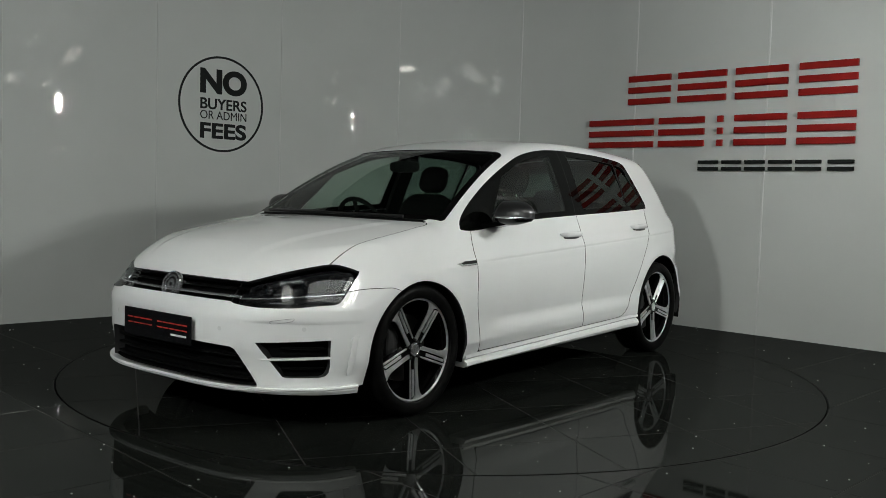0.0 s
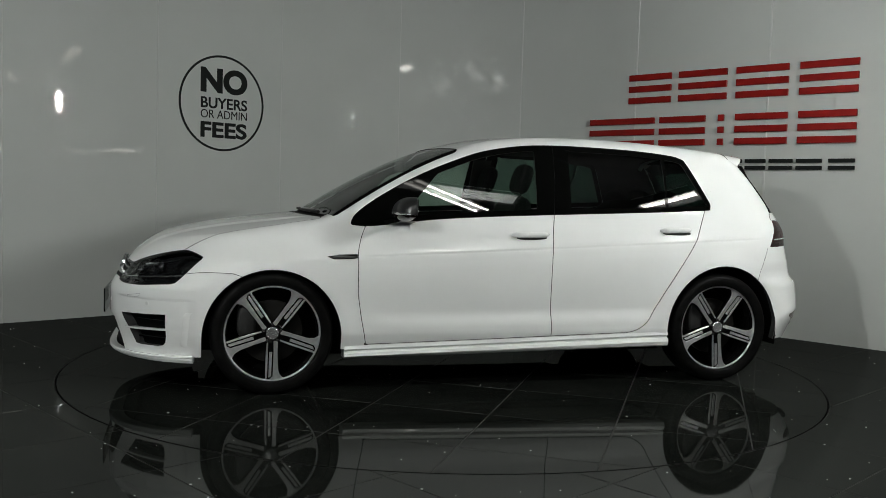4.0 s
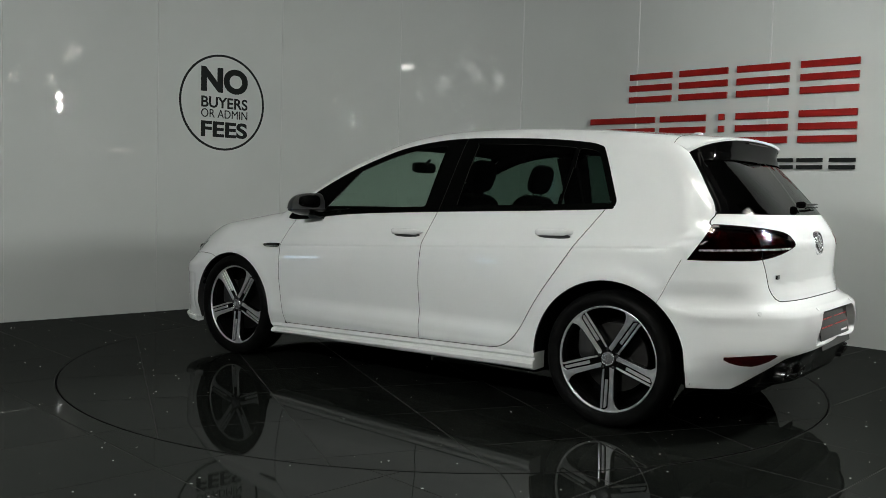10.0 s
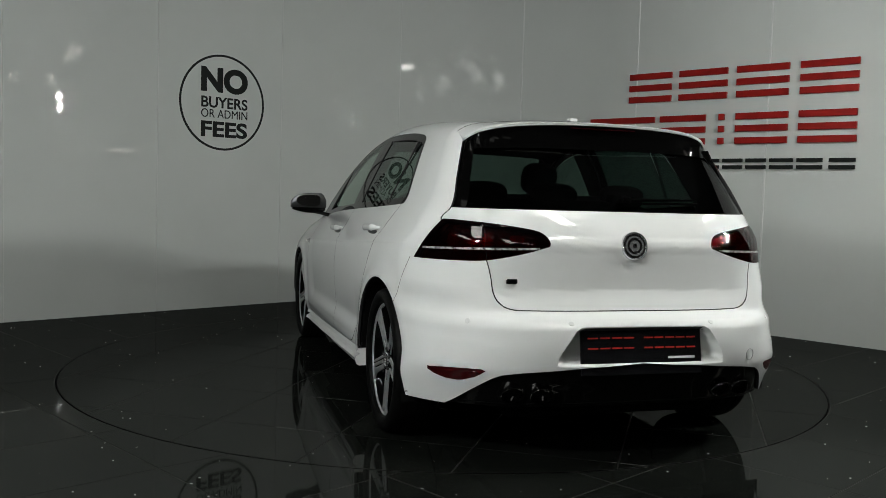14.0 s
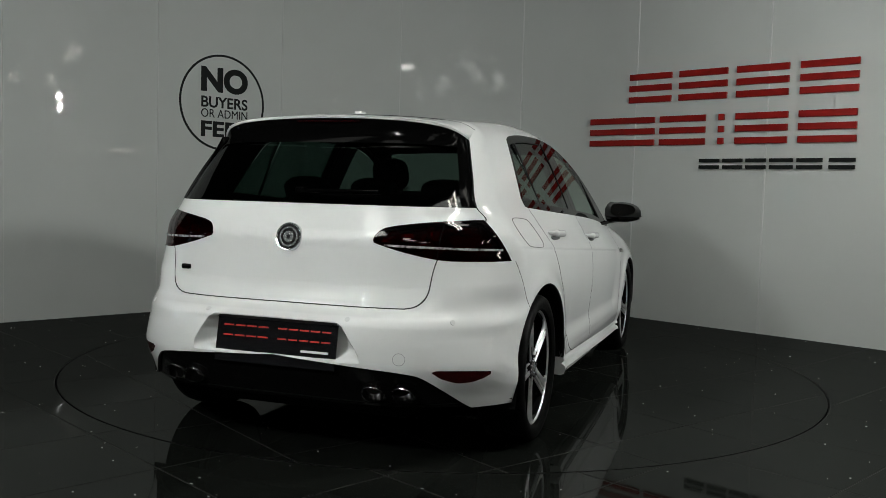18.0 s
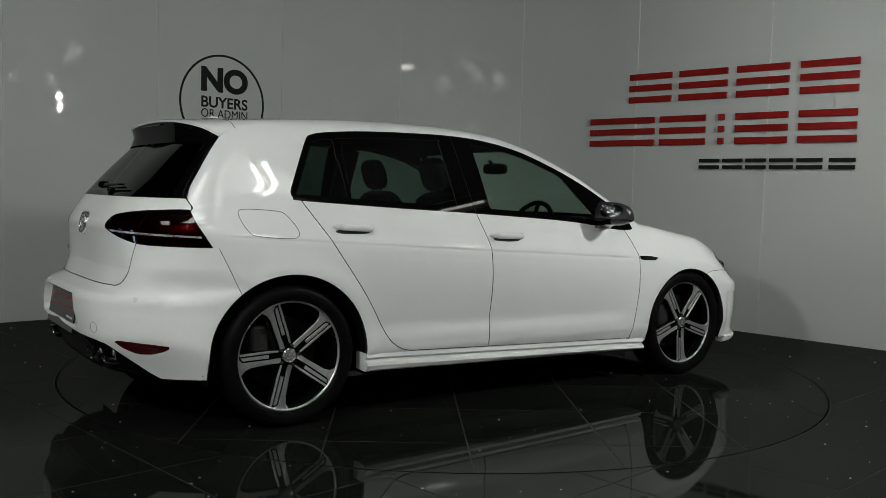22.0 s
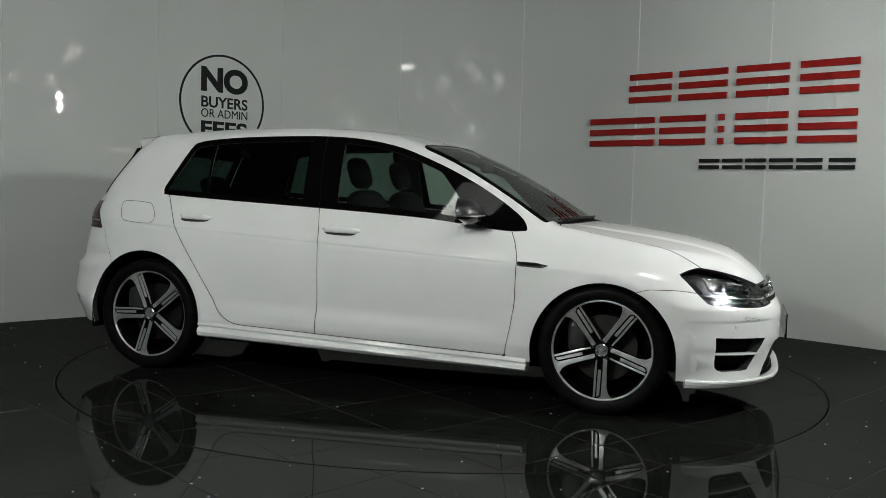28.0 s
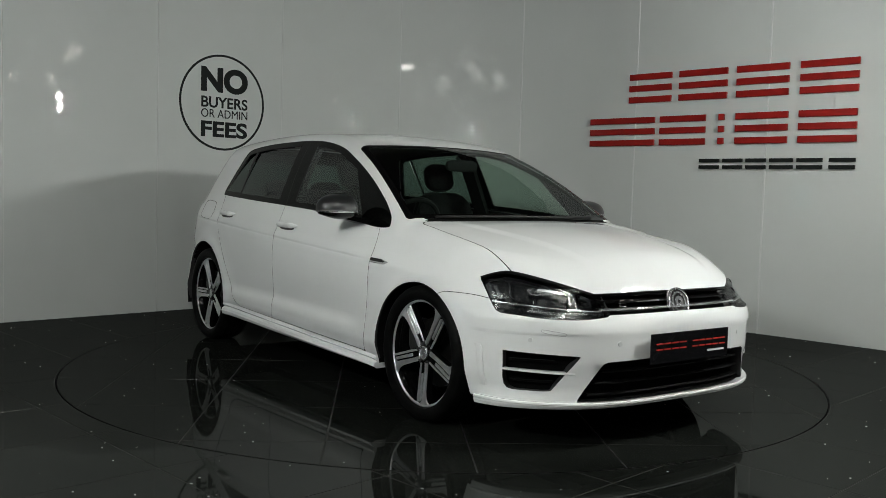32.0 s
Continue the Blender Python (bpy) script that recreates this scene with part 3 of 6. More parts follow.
M_TAILBOWL = mottle(material("tail_lamp_inside", (0.02, 0.004, 0.005), 0.25, metal=0.6), (0.004, 0.001, 0.001), (0.10, 0.02, 0.022), 14.0)
M_LENSRED = material("smoked_red_lens", (0.014, 0.0012, 0.002), 0.06, spec=0.28, coat=0.05)
# dark joint lines, also the shade inside panel gaps put into colour
M_GAPLINE = material("joint_gap_shade", (0.02, 0.02, 0.02), 0.8)
M_SOFTJOINT = material("fine_paint_joint", (0.30, 0.30, 0.30), 0.6)
M_LAMPSILVER = material("lamp_reflector_silver", (0.78, 0.79, 0.8), 0.17, metal=0.85)
M_LAMPGREY = material("lamp_reflector_grey", (0.09, 0.092, 0.095), 0.18, metal=0.85)
M_PLATE = material("black_acrylic_plate", (0.008, 0.008, 0.009), 0.03, spec=0.6)
M_PLATERED = material("plate_red", (0.48, 0.022, 0.014), 0.4)
M_PLATEWHITE = material("plate_white", (0.7, 0.7, 0.7), 0.4)


def clear(name, tint, face=0.06, rough=0.0):
    """Tinted pane: see-through, with a mirror share that grows from face-on to grazing by Schlick's rule, alike from both sides."""
    m = bpy.data.materials.new(name)
    m.use_nodes = True
    t = m.node_tree
    t.nodes.clear()
    out = t.nodes.new("ShaderNodeOutputMaterial")
    mix = t.nodes.new("ShaderNodeMixShader")
    lw = t.nodes.new("ShaderNodeLayerWeight")
    lw.inputs["Blend"].default_value = 0.5
    power = t.nodes.new("ShaderNodeMath")
    power.operation = "POWER"
    power.inputs[1].default_value = 5.0
    share = t.nodes.new("ShaderNodeMath")
    share.operation = "MULTIPLY_ADD"
    share.inputs[1].default_value = (1.0 - face) * 0.6
    share.inputs[2].default_value = face
    tr = t.nodes.new("ShaderNodeBsdfTransparent")
    tr.inputs["Color"].default_value = (*tint, 1)
    gl = t.nodes.new("ShaderNodeBsdfGlossy")
    gl.inputs["Roughness"].default_value = rough
    gl.inputs["Color"].default_value = (0.95, 0.95, 0.95, 1)
    t.links.new(lw.outputs["Facing"], power.inputs[0])
    t.links.new(power.outputs[0], share.inputs[0])
    t.links.new(share.outputs[0], mix.inputs[0])
    t.links.new(tr.outputs[0], mix.inputs[1])
    t.links.new(gl.outputs[0], mix.inputs[2])
    t.links.new(mix.outputs[0], out.inputs[0])
    return m


M_GLASS = clear("green_tinted_glass", (0.57, 0.69, 0.62))
M_PRIVACY = clear("privacy_glass", (0.19, 0.27, 0.235))
M_LENS = clear("clear_lamp_lens", (0.86, 0.88, 0.88), 0.03)
M_TAILLENS = clear("smoked_red_clear_lens", (0.30, 0.045, 0.06), 0.055)
M_SCREEN = clear("windscreen_glass", (0.64, 0.74, 0.68), 0.06)
M_REARGLASS = clear("dark_rear_glass", (0.11, 0.155, 0.14), 0.025)


def curve(knots):
    """Monotone cubic through (a, b) pairs; works on arrays."""
    k = np.array(sorted(knots), float)
    xs, ys = k[:, 0], k[:, 1]
    h = np.diff(xs)
    d = np.diff(ys) / h
    m = np.zeros(len(xs))
    m[0], m[-1] = d[0], d[-1]
    for i in range(1, len(xs) - 1):
        if d[i - 1] * d[i] > 0:
            w1, w2 = 2 * h[i] + h[i - 1], h[i] + 2 * h[i - 1]
            m[i] = (w1 + w2) / (w1 / d[i - 1] + w2 / d[i])

    def f(x):
        x = np.asarray(x, float)
        i = np.clip(np.searchsorted(xs, x) - 1, 0, len(xs) - 2)
        t = (x - xs[i]) / h[i]
        c = np.clip(t, 0, 1)
        v = (2 * c**3 - 3 * c**2 + 1) * ys[i] + (c**3 - 2 * c**2 + c) * h[i] * m[i] + (-2 * c**3 + 3 * c**2) * ys[i + 1] + (c**3 - c**2) * h[i] * m[i + 1]
        return v + np.where(t < 0, t * h[i] * m[0], 0) + np.where(t > 1, (t - 1) * h[i] * m[-1], 0)
    return f


def eased(f, lo, hi, width, free=()):
    """The curve f with its bends eased over a width, except near the stretches in free; kept as a fine table."""
    step = 5e-4
    pad = int(4 * width / step)
    xs = lo + step * np.arange(-pad, int((hi - lo) / step) + pad + 1)
    ys = f(xs)
    k = np.exp(-.5 * (np.arange(-pad, pad + 1) * step / width) ** 2)
    soft = np.convolve(np.pad(ys, pad, "edge"), k / k.sum(), "valid")
    for a, b, fade in free:
        d = np.clip(np.maximum(a - xs, xs - b) / fade, 0, 1)
        w = d * d * d * (d * (6 * d - 15) + 10)
        soft = ys + (soft - ys) * w
    keep = slice(pad, len(xs) - pad)
    xs, soft = xs[keep], soft[keep]
    return lambda x: np.interp(x, xs, soft)


# centre line from nose to tail, half width by height, nose and tail by height
TOP = curve([(2.30, .50), (2.16, .60), (2.12, .640), (2.085, .684), (2.05, .727), (1.985, .774), (1.90, .810), (1.8, .840), (1.617, .877), (1.434, .903),
             (1.25, .924), (1.17, .932), (1.105, .942), (1.025, .985), (.865, 1.082), (.715, 1.167), (.555, 1.250), (.385, 1.323), (.235, 1.374), (.12, 1.403),
             (0, 1.423), (-.19, 1.440), (-.37, 1.447), (-.55, 1.449), (-.72, 1.447), (-.9, 1.442), (-1.08, 1.433), (-1.26, 1.422), (-1.44, 1.408),
             (-1.6, 1.392), (-1.8, 1.372), (-2.2, 1.33)])
HALF = curve([(.05, .80), (.15, .825), (.2, .845), (.25, .862), (.28, .873), (.33, .886), (.45, .887), (.6, .891), (.72, .890), (.778, .886), (.795, .880),
              (.85, .8510), (.90, .8246), (.95, .7982), (.97, .7876), (1.05, .755), (1.15, .711), (1.25, .664), (1.35, .610), (1.40, .578), (1.5, .50), (1.7, .32)])
NOSE = curve([(0, 2.10), (.12, 2.13), (.2, 2.14), (.25, 2.145), (.33, 2.155), (.38, 2.165), (.5, 2.166), (.555, 2.156), (.575, 2.140), (.62, 2.112),
              (.66, 2.088), (.70, 2.06), (.76, 2.00), (.9, 1.86)])
TAIL = curve([(0, -1.95), (.2, -2.02), (.25, -2.045), (.30, -2.07), (.36, -2.105), (.42, -2.128), (.5, -2.136), (.56, -2.130), (.59, -2.108), (.608, -2.06),
              (.622, -2.034), (.65, -2.022), (.697, -2.0065), (.705, -2.0050), (.75, -2.0060), (.82, -2.0105), (.876, -2.0140), (.884, -2.0125), (.95, -1.978), (1.01, -1.940), (1.15, -1.815),
              (1.30, -1.662), (1.38, -1.575), (1.5, -1.44)])
TAIL_SIDE = curve([(.5, -2.136), (.56, -2.128), (.62, -2.098), (.70, -2.058), (.80, -2.024), (.88, -2.006), (.95, -1.978)])
PLAN = curve([(-2.2, .88), (-1.9, .925), (-1.6, .958), (-1.3, .985), (-.9, .997), (-.6, 1.0), (.3, 1.0), (.8, .992), (1.2, .985), (1.6, .975), (2.2, .93)])
PLAN_GLASS = curve([(-2.2, .80), (-1.75, .90), (-1.4, .95), (-1.0, .98), (-.4, 1.0), (.2, 1.0), (.6, .992), (1.0, .965), (1.4, .95)])
SWEEP = curve([(-.4, 0), (.0, .08), (.26, .13), (1.0, .13), (1.35, .25), (2.2, .27)])
CROWN = curve([(-2.2, .085), (0, .085), (.3, .06), (.9, .035), (1.1, .035), (1.4, .050), (2.2, .066)])
TOP = eased(TOP, -2.4, 2.6, .05, ((.97, 1.16, .12), (1.96, 3.0, .10)))
HALF = eased(HALF, -.2, 1.9, .028, ((.775, .93, .05), (.0, .30, .06)))
PLAN = eased(PLAN, -2.6, 2.6, .15)
PLAN_GLASS = eased(PLAN_GLASS, -2.6, 2.6, .12)
SWEEP = eased(SWEEP, -2.6, 2.6, .08)
CROWN = eased(CROWN, -2.6, 2.6, .10)
TAIL = eased(TAIL, -.3, 1.9, .03, ((.0, .73, .04), (.865, .895, .025)))
FRONT_WHEEL, REAR_WHEEL = (1.32, .300, .356), (-1.325, .315, .376)


def sstep(a, b, x):
    t = np.clip((x - a) / (b - a), 0, 1)
    return t * t * (3 - 2 * t)


def ease5(a, b, x):
    t = np.clip((x - a) / (b - a), 0, 1)
    return t * t * t * (t * (6 * t - 15) + 10)


def smax(a, b, k):
    h = np.maximum(k - np.abs(a - b), 0) / k
    return np.maximum(a, b) + h * h * k * .25


CREASE = .790
BROW = .494


def flank_height(p):
    """Height on the flank, measured so that the pressed line is level."""
    x, z = p[:, 0], p[:, 2]
    return z + .052 * (x + .3) * ease5(.33, .77, z)


def side_half(x, z):
    z1 = z + .052 * (x + .3) * ease5(.33, .77, z)
    g = PLAN(x) + (PLAN_GLASS(x) - PLAN(x)) * ease5(.60, 1.14, z1)
    w = HALF(z1) * g
    w = w + .040 * (1 - sstep(.22, .46, z)) * (1 - sstep(-1.70, -1.48, x))
    # pressed line along the flank
    w = w - .006 * (1 - sstep(CREASE - .009, CREASE + .009, z1)) * np.exp(-np.maximum(CREASE - z1, 0) / .08) * sstep(-1.75, -1.45, x) * (1 - sstep(.70, .95, x))
    # hollow above the sills, ending in a soft fold
    fold = .425 - .012 * x
    h1, h2 = .015 * (1 - (z - fold) / .20), .015 * (1 - (fold - z) / .060)
    hollow = smax(-smax(-h1, -h2, .006), np.zeros_like(z), .005)
    w = w - hollow * sstep(-1.02, -.78, x) * (1 - sstep(.62, .86, x))
    for (cx, cz, r), a in ((FRONT_WHEEL, .010), (REAR_WHEEL, .014)):
        w = w + a * np.exp(-((np.hypot(x - cx, z - cz) - r - .01) / .055) ** 2)
    return w


def skin(x, y, z):
    """Below zero inside the car's outer form."""
    y = np.abs(y)
    y2 = y * y
    fs = y - side_half(x, z)
    hood = .007 * (1 - sstep(.46, .52, y + .16 * (x - 1.2))) * sstep(1.08, 1.25, x) * (1 - sstep(1.90, 2.04, x))
    ft = (z - (TOP(x + SWEEP(x) * y2) - CROWN(x) * y2 + hood - .004 * sstep(1.1, 1.3, x))) * .9
    fn = (x - (NOSE(z) - (.374 + np.maximum(z - .55, 0) * .8) * (y / .85) ** 3.7)) * .9
    low = 1 - sstep(.56, .66, z)
    press = .007 * (1 - sstep(BROW - .008, BROW + .008, z)) * sstep(.22, .27, z) * sstep(1.69, 1.75, x) * sstep(.50, .60, y)
    fs, fn = fs + press, fn + press
    full = sstep(.60, .72, z) * (1 - sstep(.90, 1.0, z))
    tail = TAIL(z) + (np.where((z > .5) & (z < .95), TAIL_SIDE(z), TAIL(z)) - TAIL(z)) * sstep(.44, .72, y)
    fr = ((tail + (.38 - .05 * low - .060 * full - .055 * (1 - sstep(.38, .54, z))) * (y / .8) ** (4.4 - .4 * low)) - x) * np.where(z > .95, .75, 1.0)
    return smax(smax(smax(fs, ft, .075), fn, .07), fr, .05)


def skin_normal(p):
    e = 1e-4
    g = np.stack([skin(*(p + d).T) - skin(*(p - d).T) for d in np.eye(3) * e], 1)
    return g / np.linalg.norm(g, axis=1)[:, None]


def skin_hit(o, d, far=2.6):
    """First crossing of the skin along rays from inside, for arrays of origins and directions."""
    lo = np.zeros(len(o))
    hi = np.full(len(o), far)
    found = np.zeros(len(o), bool)
    for k in np.linspace(0.05, far, 70):
        out = skin(*(o + d * k).T) > 0
        hi = np.where(out & ~found, k, hi)
        lo = np.where(~out & ~found, k, lo)
        found |= out
    for _ in range(26):
        m = (lo + hi) / 2
        out = skin(*(o + d * m[:, None]).T) > 0
        hi, lo = np.where(out, m, hi), np.where(out, lo, m)
    return o + d * hi[:, None]


def spline_loop(points, per=5):
    """Closed smooth loop through points."""
    p = np.array(points, float)
    n = len(p)
    out = []
    for i in range(n):
        a, b, c, d = p[i - 1], p[i], p[(i + 1) % n], p[(i + 2) % n]
        for k in range(per):
            t = k / per
            out.append(.5 * (2 * b + (c - a) * t + (2 * a - 5 * b + 4 * c - d) * t * t + (3 * b - a - 3 * c + d) * t**3))
    return np.array(out)


def loop_distance(q, loop):
    """Signed distance to a closed outline, below zero inside."""
    q = np.asarray(q, float)
    best = np.full(len(q), 1e9)
    inside = np.zeros(len(q), bool)
    a = np.asarray(loop, float)
    b = np.roll(a, -1, 0)
    for (x0, y0), (x1, y1) in zip(a, b):
        dx, dy = x1 - x0, y1 - y0
        l2 = dx * dx + dy * dy + 1e-12
        t = np.clip(((q[:, 0] - x0) * dx + (q[:, 1] - y0) * dy) / l2, 0, 1)
        best = np.minimum(best, np.hypot(q[:, 0] - x0 - t * dx, q[:, 1] - y0 - t * dy))
        if y0 != y1:
            inside ^= ((y0 > q[:, 1]) != (y1 > q[:, 1])) & (q[:, 0] < (x1 - x0) * (q[:, 1] - y0) / (y1 - y0) + x0)
    return np.where(inside, -best, best)


def cut(bm, f, pick):
    """Cuts faces whose middle passes pick() along f = 0; both work on arrays of points."""
    faces = list(bm.faces)
    mid = np.array([fc.calc_center_median() for fc in faces])
    ok = pick(mid)
    faces = [fc for fc, k in zip(faces, ok) if k]
    verts = list({v for fc in faces for v in fc.verts})
    co = np.array([v.co for v in verts])
    d = f(co)
    d[np.abs(d) < 2e-5] = 0
    val = {v: s for v, s in zip(verts, d)}
    es = [e for e in {e for fc in faces for e in fc.edges} if val[e.verts[0]] * val[e.verts[1]] < 0]
    if not es:
        return
    pa, pb = np.array([e.verts[0].co for e in es]), np.array([e.verts[1].co for e in es])
    va = np.array([val[e.verts[0]] for e in es])
    lo, hi = np.zeros(len(es)), np.ones(len(es))
    for _ in range(16):
        m = (lo + hi) / 2
        same = f(pa + (pb - pa) * m[:, None]) * va > 0
        lo, hi = np.where(same, m, lo), np.where(same, hi, m)
    for e, t in zip(es, np.clip((lo + hi) / 2, .01, .99)):
        _, nv = bmesh.utils.edge_split(e, e.verts[0], float(t))
        val[nv] = 0.0
    for fc in faces:
        todo = [fc]
        while todo:
            g = todo.pop()
            vs = list(g.verts)
            n = len(vs)
            zero = [i for i, v in enumerate(vs) if val.get(v, 1) == 0.0]
            if n < 4 or len(zero) < 2:
                continue
            for i, j in ((i, j) for i in zero for j in zero if j > i + 1 and j - i != n - 1):
                s1 = [val.get(vs[k], 0) for k in range(i + 1, j)]
                s2 = [val.get(vs[k % n], 0) for k in range(j + 1, i + n)]
                if (max(s1) > 0) != (max(s2) > 0) or (min(s1) < 0) != (min(s2) < 0):
                    try:
                        nf, _ = bmesh.utils.face_split(g, vs[i], vs[j])
                    except ValueError:
                        continue
                    todo += [g, nf]
                    break


DLO = spline_loop([(.908, .904), (.893, .889), (.766, .889), (.454, .927), (.142, .949), (-.324, .972), (-.787, .992), (-1.235, 1.015), (-1.276, 1.026), (-1.287, 1.053), (-1.268, 1.100),
                   (-1.175, 1.288), (-1.135, 1.328), (-1.03, 1.348), (-.80, 1.366), (-.48, 1.375), (-.32, 1.375), (-.163, 1.368), (-.003, 1.348), (.157, 1.313),
                   (.316, 1.257), (.475, 1.191), (.632, 1.113), (.785, 1.022), (.88, .950)], 4)
HEAD = spline_loop([(.455, .652), (.48, .655), (.636, .693), (.772, .722), (.895, .741), (.965, .734), (1.030, .717), (1.046, .711), (1.047, .705), (1.030, .670), (1.008, .622), (.988, .586), (.976, .575), (.955, .571), (.870, .566),
                    (.769, .558), (.603, .555), (.501, .560), (.425, .568), (.418, .575)], 3)
TAIL_LAMP = spline_loop([(.353, .878), (.358, .895), (.381, .917), (.420, .933), (.510, .946), (.616, .956), (.735, .963), (.855, .967), (.882, .957), (.955, .881), (1.012, .8065), (1.0122, .8062), (.94, .8055), (.80, .807), (.643, .812), (.486, .838), (.37, .868)], 3)
TAIL_LAMP = np.stack([np.minimum(TAIL_LAMP[:, 0], 1.012), np.maximum(TAIL_LAMP[:, 1], .8055)], 1)
REFL = np.array([(.590, .404), (.62, .406), (.70, .404), (.80, .399), (.905, .391), (.860, .369), (.800, .354), (.721, .351), (.64, .374)])
VENT = np.array([(.950, .418), (.760, .411), (.575, .404), (.640, .335), (.715, .254), (.740, .251), (.905, .252), (.935, .262), (.945, .300)])
INTAKE = np.array([(-.01, .388), (.233, .386), (.39, .382), (.455, .379), (.475, .370), (.508, .312), (.562, .215), (.558, .203), (.40, .190), (-.01, .185)])
PLATE_WELL = np.array([(-.5, .578), (.262, .576), (.287, .562), (.300, .545), (.358, .460), (.360, .424), (-.5, .424)])
DOOR_FRONT = curve([(.20, .82), (.252, .829), (.438, .865), (.563, .880), (.733, .880), (.811, .863), (.91, .820), (1.1, .74)])
DOOR_MID = curve([(.20, -.228), (.289, -.225), (.599, -.214), (.784, -.220), (.972, -.257), (1.15, -.285), (1.4, -.31)])
DOOR_REAR = curve([(.20, -.725), (.372, -.829), (.561, -.943), (.811, -1.114), (1.013, -1.238), (1.2, -1.35)])
GATE_HALF = curve([(.5, .572), (.70, .573), (.81, .59), (.90, .70), (.963, .722), (1.013, .684), (1.15, .638), (1.30, .582), (1.40, .53)])
WING_SEAM = curve([(1.40, .58), (1.486, .622), (1.542, .636), (1.634, .637), (1.753, .626), (1.80, .60)])
DIFF_EDGE = curve([(0, .432), (.36, .410), (.56, .386), (.60, .362), (.642, .324), (.709, .257), (.78, .20)])


def f_arch(wheel):
    cx, cz, r = wheel
    return lambda p: np.where(p[:, 2] > cz, np.hypot(p[:, 0] - cx, p[:, 2] - cz), np.abs(p[:, 0] - cx)) - r


def f_doors(p):
    x, z = p[:, 0], p[:, 2]
    rear = (DOOR_REAR(z) - x) * .82
    low = (.283 - .03 * x) - z
    return smax(smax(rear, low, .09), x - DOOR_FRONT(z), .012)


def f_hood(p):
    x, y = p[:, 0], p[:, 1]
    return smax(y - .694, (1.150 - .25 * y * y) - x, .09)


def f_screen(p):
    x, y = p[:, 0], p[:, 1]
    return smax(smax(y - (.583 + (x - .258) * .194), (.310 - .155 * y * y) - x, .05), x - (1.085 - .17 * y * y), .03)


def f_gate(p):
    return smax(p[:, 1] - GATE_HALF(p[:, 2]), .6255 - p[:, 2], .10)


def f_head(p):
    return loop_distance(np.stack([p[:, 1] + .6 * (2.1 - p[:, 0]), p[:, 2]], 1), HEAD)


def f_vent(p):
    return loop_distance(np.stack([p[:, 1] + .6 * (2.1 - p[:, 0]), p[:, 2]], 1), VENT)


def f_tail(p):
    return loop_distance(np.stack([p[:, 1] + .6 * (p[:, 0] + 2.0), p[:, 2]], 1), TAIL_LAMP)


def f_refl(p):
    return loop_distance(np.stack([p[:, 1] + .6 * (p[:, 0] + 2.0), p[:, 2]], 1), REFL)


def f_intake(p):
    return loop_distance(p[:, 1:], INTAKE)


def f_grille(p):
    """The slot between the headlamps."""
    y, z = p[:, 1], p[:, 2]
    return np.maximum(np.maximum(z - (.664 - .03 * y * y), (.577 - .02 * y * y) - z), y - .47)


def f_dlo(p):
    return loop_distance(p[:, [0, 2]], DLO)


def f_pane(p):
    """Inside the glass of the three side panes, frames left out."""
    x, z = p[:, 0], p[:, 2]
    d = f_dlo(p) + .032
    mid = np.abs(x + .262 + (z - .985) * .085) - .105
    bar = np.abs(x + .985 + (z - 1.0) * .10) - .007
    tri = x - (.655 - (z - .91) * .9)
    return np.maximum(np.maximum(d, -mid), np.maximum(-bar, tri))


GAP = .0019
SKIN_TREE = []


